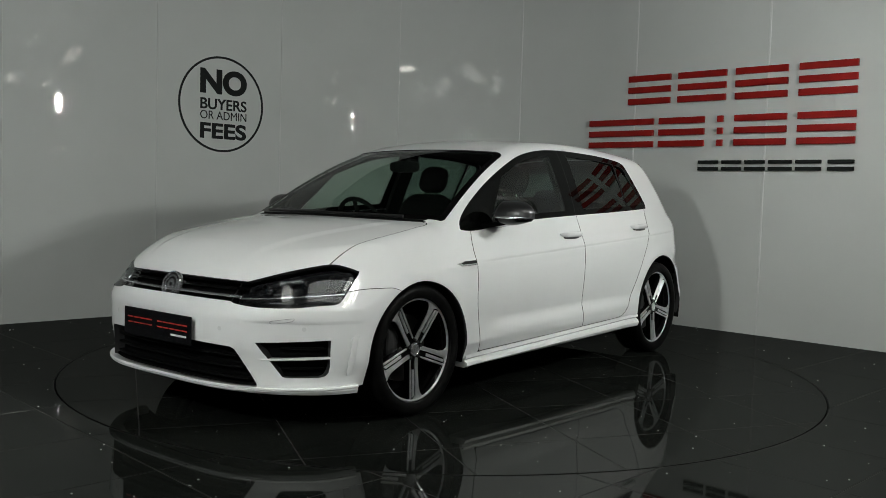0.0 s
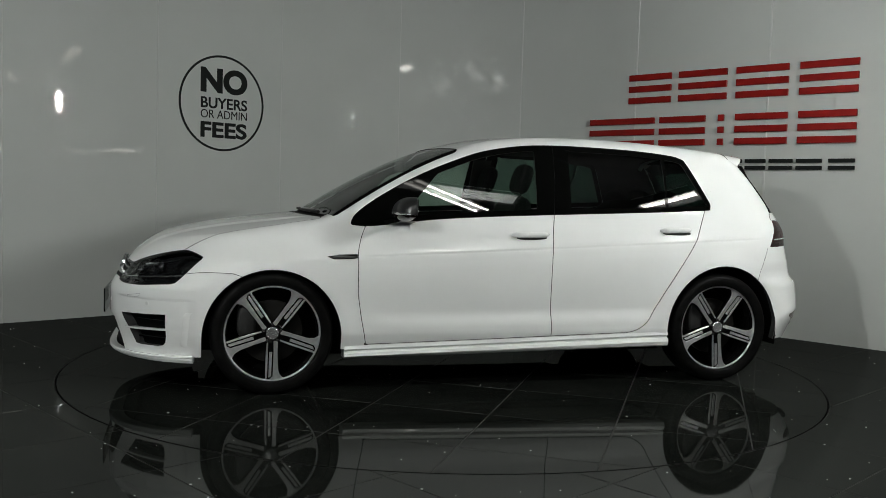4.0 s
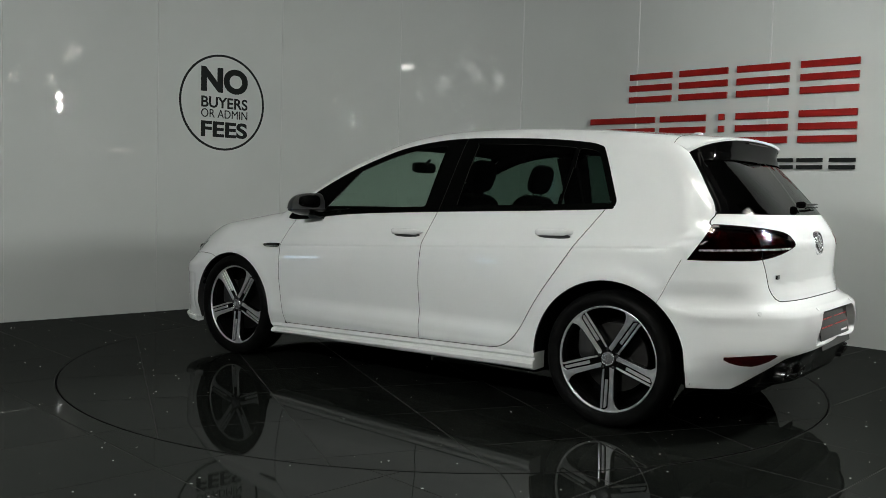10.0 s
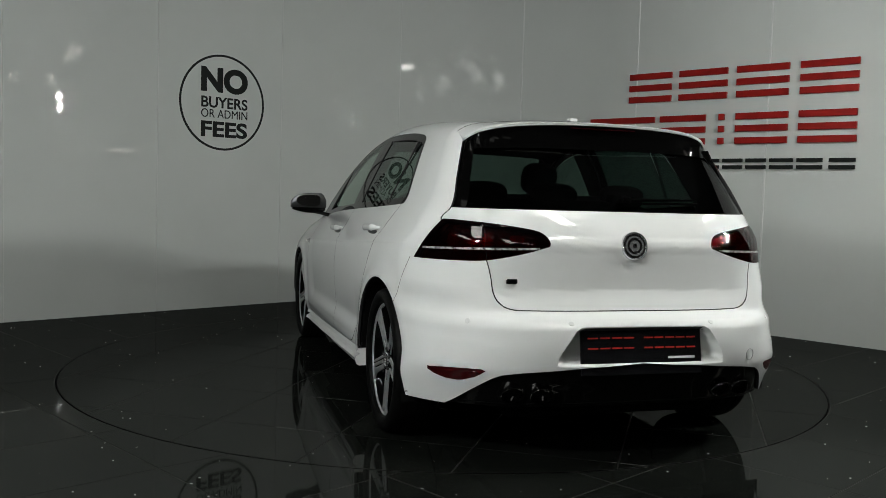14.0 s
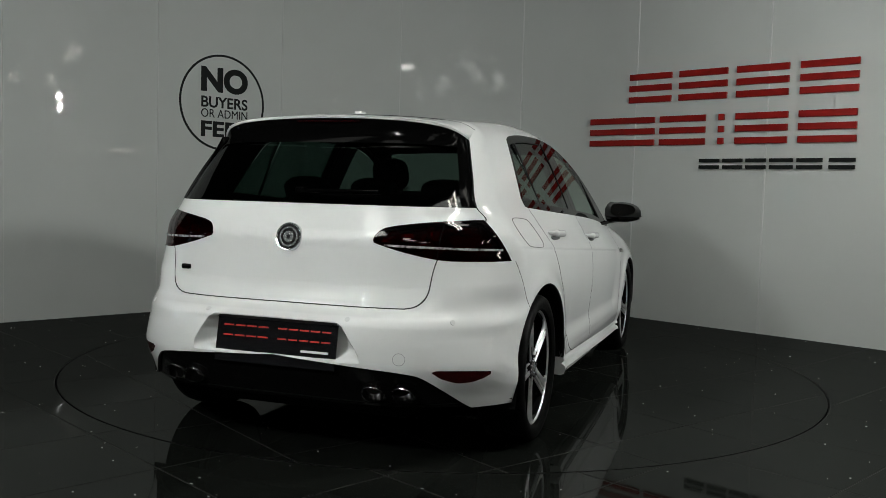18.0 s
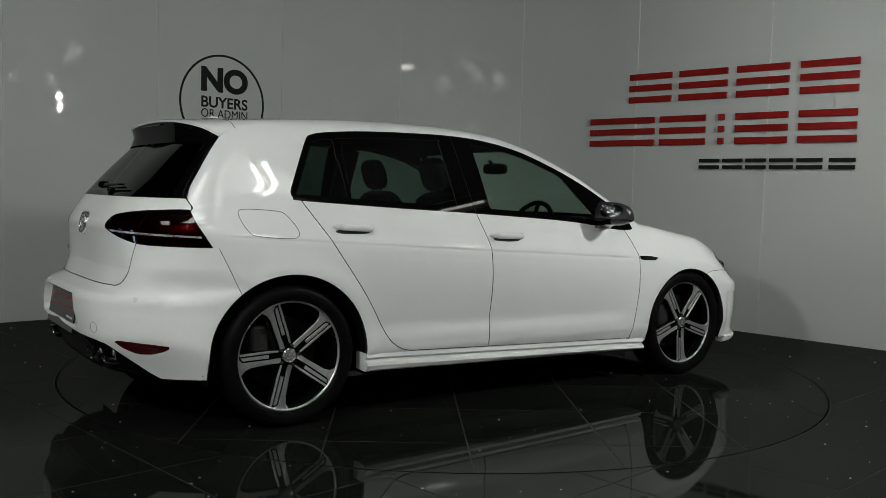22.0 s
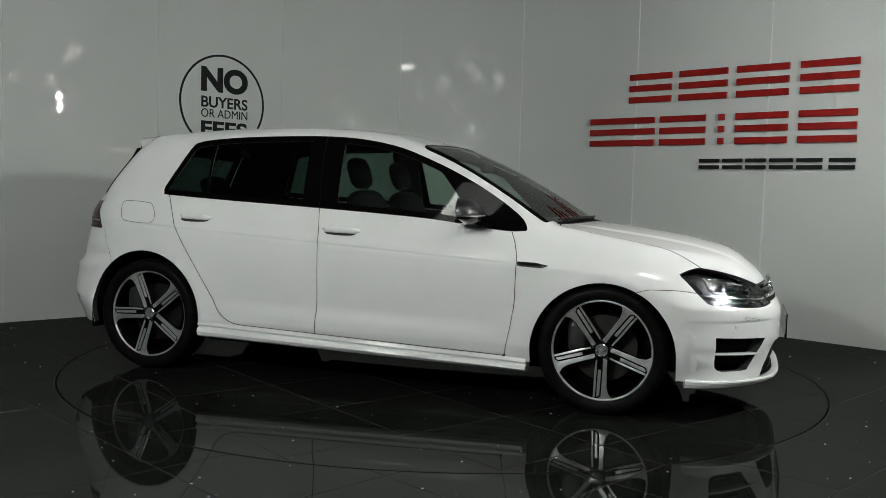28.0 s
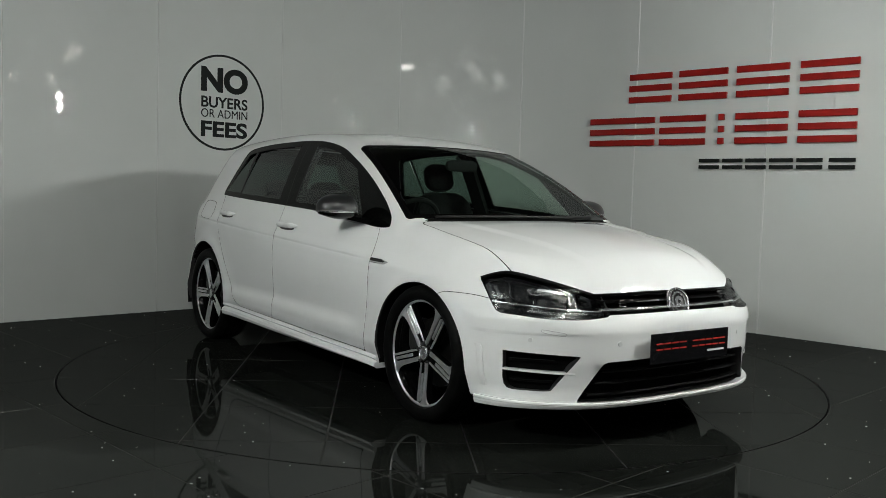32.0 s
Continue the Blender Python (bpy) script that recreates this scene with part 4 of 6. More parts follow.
def build_skin():
    """Half of the car's outer sheet, cut along every joint and outline."""
    origins, azimuths = [], []
    for k in range(56):
        origins.append(-1.35)
        azimuths.append(180 - 90 * k / 56)
    for k in range(129):
        origins.append(-1.35 + 2.80 * k / 128)
        azimuths.append(90)
    for k in range(1, 65):
        origins.append(1.45)
        azimuths.append(90 - 90 * k / 64)
    elev = np.radians(np.concatenate([np.linspace(-44, 78, 140), np.linspace(79.2, 90, 8)]))
    nu, nv = len(origins), len(elev)
    o = np.zeros((nu, nv, 3))
    o[..., 0] = np.array(origins)[:, None]
    o[..., 2] = .60
    az = np.radians(np.array(azimuths))[:, None]
    d = np.stack([np.cos(az) * np.cos(elev), np.sin(az) * np.cos(elev), np.sin(elev) + 0 * az], -1)
    p = skin_hit(o.reshape(-1, 3), d.reshape(-1, 3)).reshape(nu, nv, 3)
    p[0, :, 1] = p[-1, :, 1] = 0
    p[:, -1, 1] = 0
    bm = bmesh.new()
    vs = [[bm.verts.new(p[i, j]) for j in range(nv)] for i in range(nu)]
    for i in range(nu - 1):
        for j in range(nv - 1):
            if p[i, j + 1, 2] > .15 or p[i + 1, j + 1, 2] > .15:
                bm.faces.new((vs[i][j], vs[i + 1][j], vs[i + 1][j + 1], vs[i][j + 1]))
    loose = [v for v in bm.verts if not v.link_faces]
    bmesh.ops.delete(bm, geom=loose, context="VERTS")
    bmesh.ops.remove_doubles(bm, verts=bm.verts, dist=2e-5)
    bmesh.ops.reverse_faces(bm, faces=bm.faces)
    SKIN_TREE.append(BVHTree.FromBMesh(bm))

    side = lambda p: p[:, 1] > .5
    front = lambda p: p[:, 0] > 1.55
    rear = lambda p: p[:, 0] < -1.5
    floor_z = lambda p: np.where(p[:, 0] > 1.6, .200, np.where(p[:, 0] < -1.6, .245, .235))
    cut(bm, lambda p: p[:, 2] - floor_z(p), lambda p: p[:, 2] < .30)
    for w in (FRONT_WHEEL, REAR_WHEEL):
        cut(bm, f_arch(w), side)
    faces = list(bm.faces)
    mid = np.array([f.calc_center_median() for f in faces])
    dead = (mid[:, 2] < floor_z(mid)) | (((f_arch(FRONT_WHEEL)(mid) < 0) | (f_arch(REAR_WHEEL)(mid) < 0)) & (mid[:, 1] > .5))
    bmesh.ops.delete(bm, geom=[f for f, k in zip(faces, dead) if k], context="FACES")

    for s in (.009, 0, -.009):
        cut(bm, lambda p: flank_height(p) - CREASE - s, lambda p: (p[:, 1] > .6) & (p[:, 0] > -1.8) & (p[:, 0] < 1.35) & (np.abs(p[:, 2] - .80) < .15))
    for s in (.008, -.008):
        cut(bm, lambda p: p[:, 2] - BROW - s, lambda p: (p[:, 0] > 1.66) & (p[:, 1] > .48) & (np.abs(p[:, 2] - BROW) < .05))
    upper = lambda p: (p[:, 1] > .42) & (p[:, 2] > .85) & (p[:, 0] < 1.0) & (p[:, 0] > -1.4)
    cut(bm, f_dlo, upper)
    cut(bm, f_pane, lambda p: upper(p) & (f_dlo(p) < .01))
    doors = lambda p: (p[:, 1] > .6) & (p[:, 2] < 1.10) & (np.abs(p[:, 0]) < 1.35)
    for s in (GAP, -GAP):
        cut(bm, lambda p: f_doors(p) - s, doors)
        cut(bm, lambda p: p[:, 0] - DOOR_MID(p[:, 2]) - s, lambda p: (np.abs(p[:, 0] + .24) < .12) & (p[:, 1] > .5))
    top = lambda p: (p[:, 0] > .1) & (p[:, 2] > .80)
    cut(bm, f_screen, top)
    cut(bm, lambda p: f_screen(p) + .035, lambda p: top(p) & (f_screen(p) < .02))
    for s in (GAP, -GAP):
        cut(bm, lambda p: f_hood(p) - s, lambda p: (p[:, 0] > .85) & (p[:, 2] > .68))
    cut(bm, f_head, lambda p: front(p) & (p[:, 1] > .3))
    cut(bm, f_grille, lambda p: front(p) & (p[:, 1] < .6))
    cut(bm, f_intake, lambda p: front(p) & (p[:, 1] < .75) & (p[:, 2] < .5))
    cut(bm, f_vent, lambda p: front(p) & (p[:, 1] > .4) & (p[:, 2] < .5))
    for s in (GAP * .7, -GAP * .7):
        cut(bm, lambda p: p[:, 2] - WING_SEAM(p[:, 0]) - s, lambda p: (p[:, 0] > 1.4) & (p[:, 0] < 1.8) & (p[:, 1] > .7))
    cut(bm, lambda p: p[:, 2] - .8066, lambda p: (p[:, 0] < -1.5) & (p[:, 1] > .45) & (np.abs(p[:, 2] - .8066) < .04))
    cut(bm, f_tail, lambda p: (p[:, 0] < -1.45) & (p[:, 1] > .25) & (p[:, 2] > .7) & (p[:, 2] < 1.05))
    for s in (GAP, -GAP):
        cut(bm, lambda p: f_gate(p) - s, lambda p: rear(p) & (p[:, 2] > .55))
        cut(bm, lambda p: (p[:, 0] + 1.649 - (.804 - p[:, 2]) * .45) - s * .7, lambda p: (p[:, 0] < -1.4) & (p[:, 2] > .55) & (p[:, 2] < .83) & (p[:, 1] > .6))
    cut(bm, lambda p: loop_distance(p[:, 1:], PLATE_WELL), lambda p: rear(p) & (p[:, 2] < .62) & (p[:, 2] > .36) & (p[:, 1] < .45))
    cut(bm, f_refl, lambda p: rear(p) & (p[:, 2] < .46) & (p[:, 2] > .30) & (p[:, 1] > .5))
    cut(bm, lambda p: p[:, 2] - 1.013, rear)
    cut(bm, lambda p: p[:, 2] - DIFF_EDGE(p[:, 1]), lambda p: (p[:, 0] < -1.65) & (p[:, 2] < .5))
    return bm


def name_faces(mid, ny):
    """Which part each face belongs to."""
    x, y, z = mid.T
    n = np.full(len(mid), "body_shell", dtype=object)
    hood, gate, doors = f_hood(mid), f_gate(mid), f_doors(mid)
    dlo, pane, scr = f_dlo(mid), f_pane(mid), f_screen(mid)
    seam = WING_SEAM(x)
    n[(x > .8) & (z < .98) & (y > .5) & (doors > 0)] = "front_wing"
    low_front = (x > 1.28) & ((z < seam) | (x > 1.78))
    n[low_front & (z < .75)] = "front_bumper"
    n[(np.abs(z - seam) < GAP * .7) & (x > 1.4) & (x < 1.78) & (y > .7)] = "gap"
    rb = x + 1.649 - (.804 - z) * .45
    n[(x < -1.2) & (rb < 0) & (z < .81)] = "rear_bumper"
    n[(x < -1.2) & (np.abs(rb) < GAP * .3) & (z < .81) & (y > .6)] = "gap"
    n[(x < -1.5) & (gate < 0)] = "tailgate"
    n[(x < -1.5) & (gate < 0) & (z > 1.013)] = "rear_glass"
    n[(x < -1.4) & (z > 1.352)] = "body_shell"
    n[(x < -1.5) & (np.abs(gate) < GAP) & (z < 1.33)] = "gap"
    n[(x < -1.65) & (z < DIFF_EDGE(y)) & (z < .43)] = "diffuser"
    n[(x < -1.65) & (z < .6) & (z > DIFF_EDGE(y)) & (loop_distance(mid[:, 1:], PLATE_WELL) < 0)] = "plate_well"
    n[(x < -1.5) & (z < .46) & (z > .30) & (y > .5) & (f_refl(mid) < 0)] = "rear_reflector"
    n[(x > .9) & (z > .6) & (hood < 0) & (x > 1.0)] = "bonnet"
    n[(x > .9) & (z > .6) & (np.abs(hood) < GAP)] = "gap"
    n[(x > .9) & (z > .85) & (hood > GAP) & (scr > 0) & (y < .64) & (x > 1.06 - .17 * y * y)] = "cowl"
    in_doors = (doors < 0) & (y > .55) & (z < 1.2)
    n[in_doors & (x > DOOR_MID(z))] = "front_door"
    n[in_doors & (x <= DOOR_MID(z))] = "rear_door"
    n[(np.abs(doors) < GAP) & (y > .6) & (z < 1.04)] = "gap"
    n[in_doors & (np.abs(x - DOOR_MID(z)) < GAP)] = "gap"
    sidew = (dlo < 0) & (y > .42) & (z > .85)
    n[sidew] = "window_surround"
    n[sidew & (pane < 0) & (x > -.26)] = "front_side_window"
    n[sidew & (pane < 0) & (x <= -.26)] = "rear_side_window"
    n[sidew & (pane < 0) & (x < -.97)] = "quarter_window"
    n[sidew & (np.abs(x - DOOR_MID(z)) < GAP)] = "gap"
    scrn = (x > .1) & (z > .80) & (scr < 0)
    n[scrn] = "windscreen_border"
    n[scrn & (scr < -.035)] = "windscreen"
    n[(x > 1.55) & (z < .70) & (z > .55) & (y < .6) & (f_grille(mid) < 0)] = "grille"
    n[(x > 1.55) & (y > .3) & (f_head(mid) < 0)] = "headlamp"
    n[(x > 1.55) & (z < .5) & (y < .75) & (f_intake(mid) < 0)] = "intake"
    n[(x > 1.55) & (z < .5) & (y > .4) & (f_vent(mid) < 0)] = "vent"
    n[(x < -1.45) & (y > .25) & (z > .7) & (z < 1.05) & (f_tail(mid) < 0)] = "tail_lamp"
    return n


def sheet(name, faces, mat, parent, mirror, rim=.012, sink=0.0, label="", both=False):
    """A part from faces of the skin, with analytic normals and turned-in edges. mirror: 1 left, -1 right; both joins the halves."""
    order = {}
    for f in faces:
        for v in f.verts:
            order.setdefault(v, len(order))
    base = np.array([v.co for v in order])
    nrm = skin_normal(base)
    nrm[np.abs(base[:, 1]) < 1e-6, 1] = 0
    if name == "rear_glass":
        base, nrm = screen_shape(base, nrm)
    if name in ("front_side_window", "rear_side_window", "quarter_window", "window_surround"):
        flat, nrm = pane_shape(base)
        if name != "window_surround":
            base = flat
    base = base - nrm * sink
    polys = [[order[v] for v in f.verts] for f in faces]
    count = {}
    for q in polys:
        for a, b in zip(q, q[1:] + q[:1]):
            count[(a, b)] = count.get((a, b), 0) + 1
    edges = [(a, b) for (a, b) in count if (b, a) not in count and not (abs(base[a, 1]) < 1e-6 and abs(base[b, 1]) < 1e-6)]
    co, no, fc, ix = [], [], [], []
    for s in ((1, -1) if both else (mirror,)):
        m = np.array([1, s, 1])
        off = len(co)
        co += list(base * m)
        no += list(nrm * m)
        for q in polys:
            q = [off + i for i in q]
            fc.append(q if s > 0 else q[::-1])
            ix.append(0)
        if rim:
            for a, b in edges:
                t = base[b] - base[a]
                out = np.cross(t, nrm[a])
                out = out / (np.linalg.norm(out) + 1e-12)
                k = len(co)
                co += [base[a] * m, base[b] * m, (base[b] - nrm[b] * rim) * m, (base[a] - nrm[a] * rim) * m]
                no += [out * m] * 4
                q = [k + 1, k, k + 3, k + 2]
                fc.append(q if s > 0 else q[::-1])
                ix.append(1)
    me = bpy.data.meshes.new(name)
    me.from_pydata([tuple(c) for c in co], [], fc)
    me.materials.append(mat)
    # turned-in edges are coloured dark to stand for shade in the gaps
    me.materials.append(M_GAPLINE)
    me.polygons.foreach_set("material_index", ix)
    me.polygons.foreach_set("use_smooth", [True] * len(fc))
    me.normals_split_custom_set_from_vertices([tuple(v) for v in no])
    me.update()
    ob = new(name, me)
    ob.parent = parent
    if label:
        ob["label"] = label
    return ob


PANE_FORM = []


def pane_terms(x, z):
    return np.stack([np.ones_like(x), x, z, x * x, x * z, z * z, x**3, x * x * z], 1)


def fit_panes(groups):
    """The side glass is one evenly bent sheet: a low-order surface laid through its outline on the skin."""
    p = np.array([v.co for n in ("front_side_window", "rear_side_window", "quarter_window") for f in groups[n] for v in f.verts])
    k, *_ = np.linalg.lstsq(pane_terms(p[:, 0], p[:, 2]), p[:, 1], rcond=None)
    # the sheet leans in a little more towards the rear
    lean, x0, z0 = .079, -.35, 1.13
    k += lean * np.array([x0 * z0, -z0, -x0, 0, 1, 0, 0, 0])
    PANE_FORM.append(k)


def pane_shape(base):
    """Points laid onto the glass sheet, and the sheet's normals."""
    x, z = base[:, 0], base[:, 2]
    k = PANE_FORM[0]
    y = pane_terms(x, z) @ k
    dx = k[1] + 2 * k[3] * x + k[4] * z + 3 * k[6] * x * x + 2 * k[7] * x * z
    dz = k[2] + k[4] * x + 2 * k[5] * z + k[7] * x * x
    n = np.stack([-dx, np.ones_like(x), -dz], 1)
    return np.stack([x, y, z], 1), n / np.linalg.norm(n, axis=1)[:, None]


def screen_shape(base, nrm):
    """The rear screen laid onto one even, slightly barrelled sheet."""
    def terms(y, z):
        return np.stack([np.ones_like(y), z, z * z, y * y, y * y * z, y**4], 1)
    x, y, z = base.T
    inner = z < 1.30
    k, *_ = np.linalg.lstsq(terms(y[inner], z[inner]), x[inner], rcond=None)
    flat = np.where(inner, terms(y, z) @ k, x)
    dy = 2 * k[3] * y + 2 * k[4] * y * z + 4 * k[5] * y**3
    dz = k[1] + 2 * k[2] * z + k[4] * y * y
    n = np.stack([-np.ones_like(x), dy, dz], 1)
    n = n / np.linalg.norm(n, axis=1)[:, None]
    return np.stack([flat, y, z], 1), np.where(inner[:, None], n, nrm)


def car_body(car):
    bm = build_skin()
    bm.faces.ensure_lookup_table()
    faces = list(bm.faces)
    mid = np.array([f.calc_center_median() for f in faces])
    ny = np.array([f.normal.y for f in faces])
    names = name_faces(mid, ny)
    groups = {}
    for f, n in zip(faces, names):
        groups.setdefault(n, []).append(f)
    fit_panes(groups)
    # panels that cross the centre line
    for n, mat, rim, sink, label in (("body_shell", M_PAINT, .012, 0, ""), ("bonnet", M_PAINT, .014, 0, ""), ("front_bumper", M_PAINT, .052, 0, ""), ("rear_bumper", M_PAINT, .03, 0, ""),
                                     ("tailgate", M_PAINT, .014, 0, ""), ("windscreen", M_SCREEN, 0, .003, "tinted laminated glass"), ("windscreen_border", M_GLOSSBLACK, .004, .003, ""),
                                     ("rear_glass", M_REARGLASS, .004, .003, "dark tinted heated glass"), ("cowl", M_INTAKE, .01, .006, ""), ("diffuser", M_GLOSSBLACK, .02, .012, "gloss black lower apron")):
        if n in groups:
            sheet(n, groups[n], mat, car, 1, rim, sink, label, both=True)
    holders = {}
    for s in (1, -1):
        for n, mat, rim, sink, label in (("front_wing", M_PAINT, .012, 0, ""), ("front_door", M_PAINT, .014, 0, ""), ("rear_door", M_PAINT, .014, 0, ""),
                                         ("window_surround", M_PILLAR, .006, .002, "gloss black window surround"), ("front_side_window", M_GLASS, .003, .006, "lightly tinted side glass"),
                                         ("rear_side_window", M_PRIVACY, .003, .006, "dark tinted side glass"), ("quarter_window", M_PRIVACY, .003, .006, "")):
            if n in groups:
                holders[n, s] = sheet(n, groups[n], mat, car, s, rim, sink, label)
        # recessed pieces
        holders["headlamp", s] = sheet("headlamp", groups["headlamp"], M_LENS, car, s, .01, .002, "clear headlamp lens with black bezel")
        sheet("lamp_bowl", groups["headlamp"], M_LAMPBOWL, holders["headlamp", s], s, 0, .045, "black headlamp housing")
        holders["tail_lamp", s] = sheet("tail_lamp", groups["tail_lamp"], M_TAILLENS, car, s, .012, .001, "smoked dark red tail lamp")
        sheet("lamp_bowl", groups["tail_lamp"], M_TAILBOWL, holders["tail_lamp", s], s, 0, .034, "dark red lamp inside")
        sheet("rear_reflector", groups["rear_reflector"], M_REFLECTOR, car, s, .006, .001, "dark red rear reflector")
        sheet("vent", groups["vent"], M_UNDER, car, s, 0, .05, "black side air vent")
    sheet("grille", groups["grille"], M_UNDER, car, 1, 0, .035, "black radiator grille", both=True)
    well_panel(groups["plate_well"], car)
    sheet("intake", groups["intake"], M_UNDER, car, 1, 0, .05, "black lower air intake", both=True)
    # dark lining inside the sheet metal, added behind outer panels to blacken their gaps
    lining = [f for n in ("body_shell", "front_door", "rear_door", "tailgate", "bonnet", "front_wing", "front_bumper", "rear_bumper", "gap") for f in groups.get(n, [])]
    sheet("cabin_and_gap_lining", lining, M_DARKIN, car, 1, 0, .022, "dark cabin lining, carried behind outer panels to blacken their gaps", both=True)
    bm.free()
    return holders


def well_panel(faces, car):
    """The number plate well: the bumper's face pressed in towards its upper middle."""
    order = {}
    for f in faces:
        for v in f.verts:
            order.setdefault(v, len(order))
    p = np.array([v.co for v in order])
    d = -loop_distance(p[:, 1:], PLATE_WELL)
    lower = sstep(.40, .46, p[:, 2])
    p[:, 0] += .088 * sstep(0.0, .034, d) * (.25 + .75 * lower) * (1 - .45 * sstep(.29, .36, p[:, 1]))
    co, fc = [], []
    for s in (1, -1):
        off = len(co)
        co += [(a, b * s, c) for a, b, c in p]
        for f in faces:
            q = [off + order[v] for v in f.verts]
            fc.append(q if s > 0 else q[::-1])
    me = bpy.data.meshes.new("plate_well")
    me.from_pydata(co, [], fc)
    me.materials.append(M_PAINT)
    me.polygons.foreach_set("use_smooth", [True] * len(fc))
    ob = new("plate_well", me)
    ob.parent = car


M_LAMPBOWL = material("lamp_bowl_black", (0.01, 0.01, 0.011), 0.2)


def on_skin(origin, way, out=0.0, s=1):
    """Where a ray from inside leaves the skin on its left half, moved out along the normal, and mirrored for s = -1."""
    hit, nrm, _, _ = SKIN_TREE[0].ray_cast(Vector(origin), Vector(way))
    if hit is None:
        hit, nrm, _, _ = SKIN_TREE[0].find_nearest(Vector(origin) + Vector(way))
    if nrm.dot(Vector(way)) < 0:
        nrm = -nrm
    p = hit + nrm * out
    return Vector((p.x, p.y * s, p.z))


def nose_point(y, z, out=0.0):
    """A point on the nose at a given y and z, moved out along the normal."""
    return on_skin((1.2, max(y, 1e-4), z), (1, 0, 0), out)


def tail_point(y, z, out=0.0):
    return on_skin((-1.2, max(y, 1e-4), z), (-1, 0, 0), out)


def side_point(x, z, out=0.0, s=1):
    return on_skin((x, 1e-4, z), (0, 1, 0), out, s)


def ribbon(bm, rows):
    """Skins a list of equal-length point rows."""
    g = [[bm.verts.new(p) for p in r] for r in rows]
    for a, b in zip(g, g[1:]):
        for k in range(len(a) - 1):
            bm.faces.new((a[k], a[k + 1], b[k + 1], b[k]))
    return g


def smooth_angle(ob, deg=35):
    """Smooth shading with sharp edges beyond an angle."""
    me = ob.data
    bm = bmesh.new()
    bm.from_mesh(me)
    lim = radians(deg)
    for f in bm.faces:
        f.smooth = True
    for e in bm.edges:
        e.smooth = not (len(e.link_faces) == 2 and e.calc_face_angle(0) > lim)
    bm.to_mesh(me)
    bm.free()
    return ob


def superbox(bm, cx, cy, cz, rx, ry, rz, power=3.0, m=None, nu=16, nv=10):
    """A rounded block."""
    def sp(v, e):
        return math.copysign(abs(v) ** e, v)
    e = 2.0 / power
    rows = []
    for j in range(1, nv):
        b = -math.pi / 2 + math.pi * j / nv
        row = []
        for i in range(nu):
            a = math.tau * i / nu
            p = Vector((cx + rx * sp(math.cos(b), e) * sp(math.cos(a), e), cy + ry * sp(math.cos(b), e) * sp(math.sin(a), e), cz + rz * sp(math.sin(b), e)))
            row.append(m @ p if m else p)
        rows.append(row)
    loft(bm, rows)


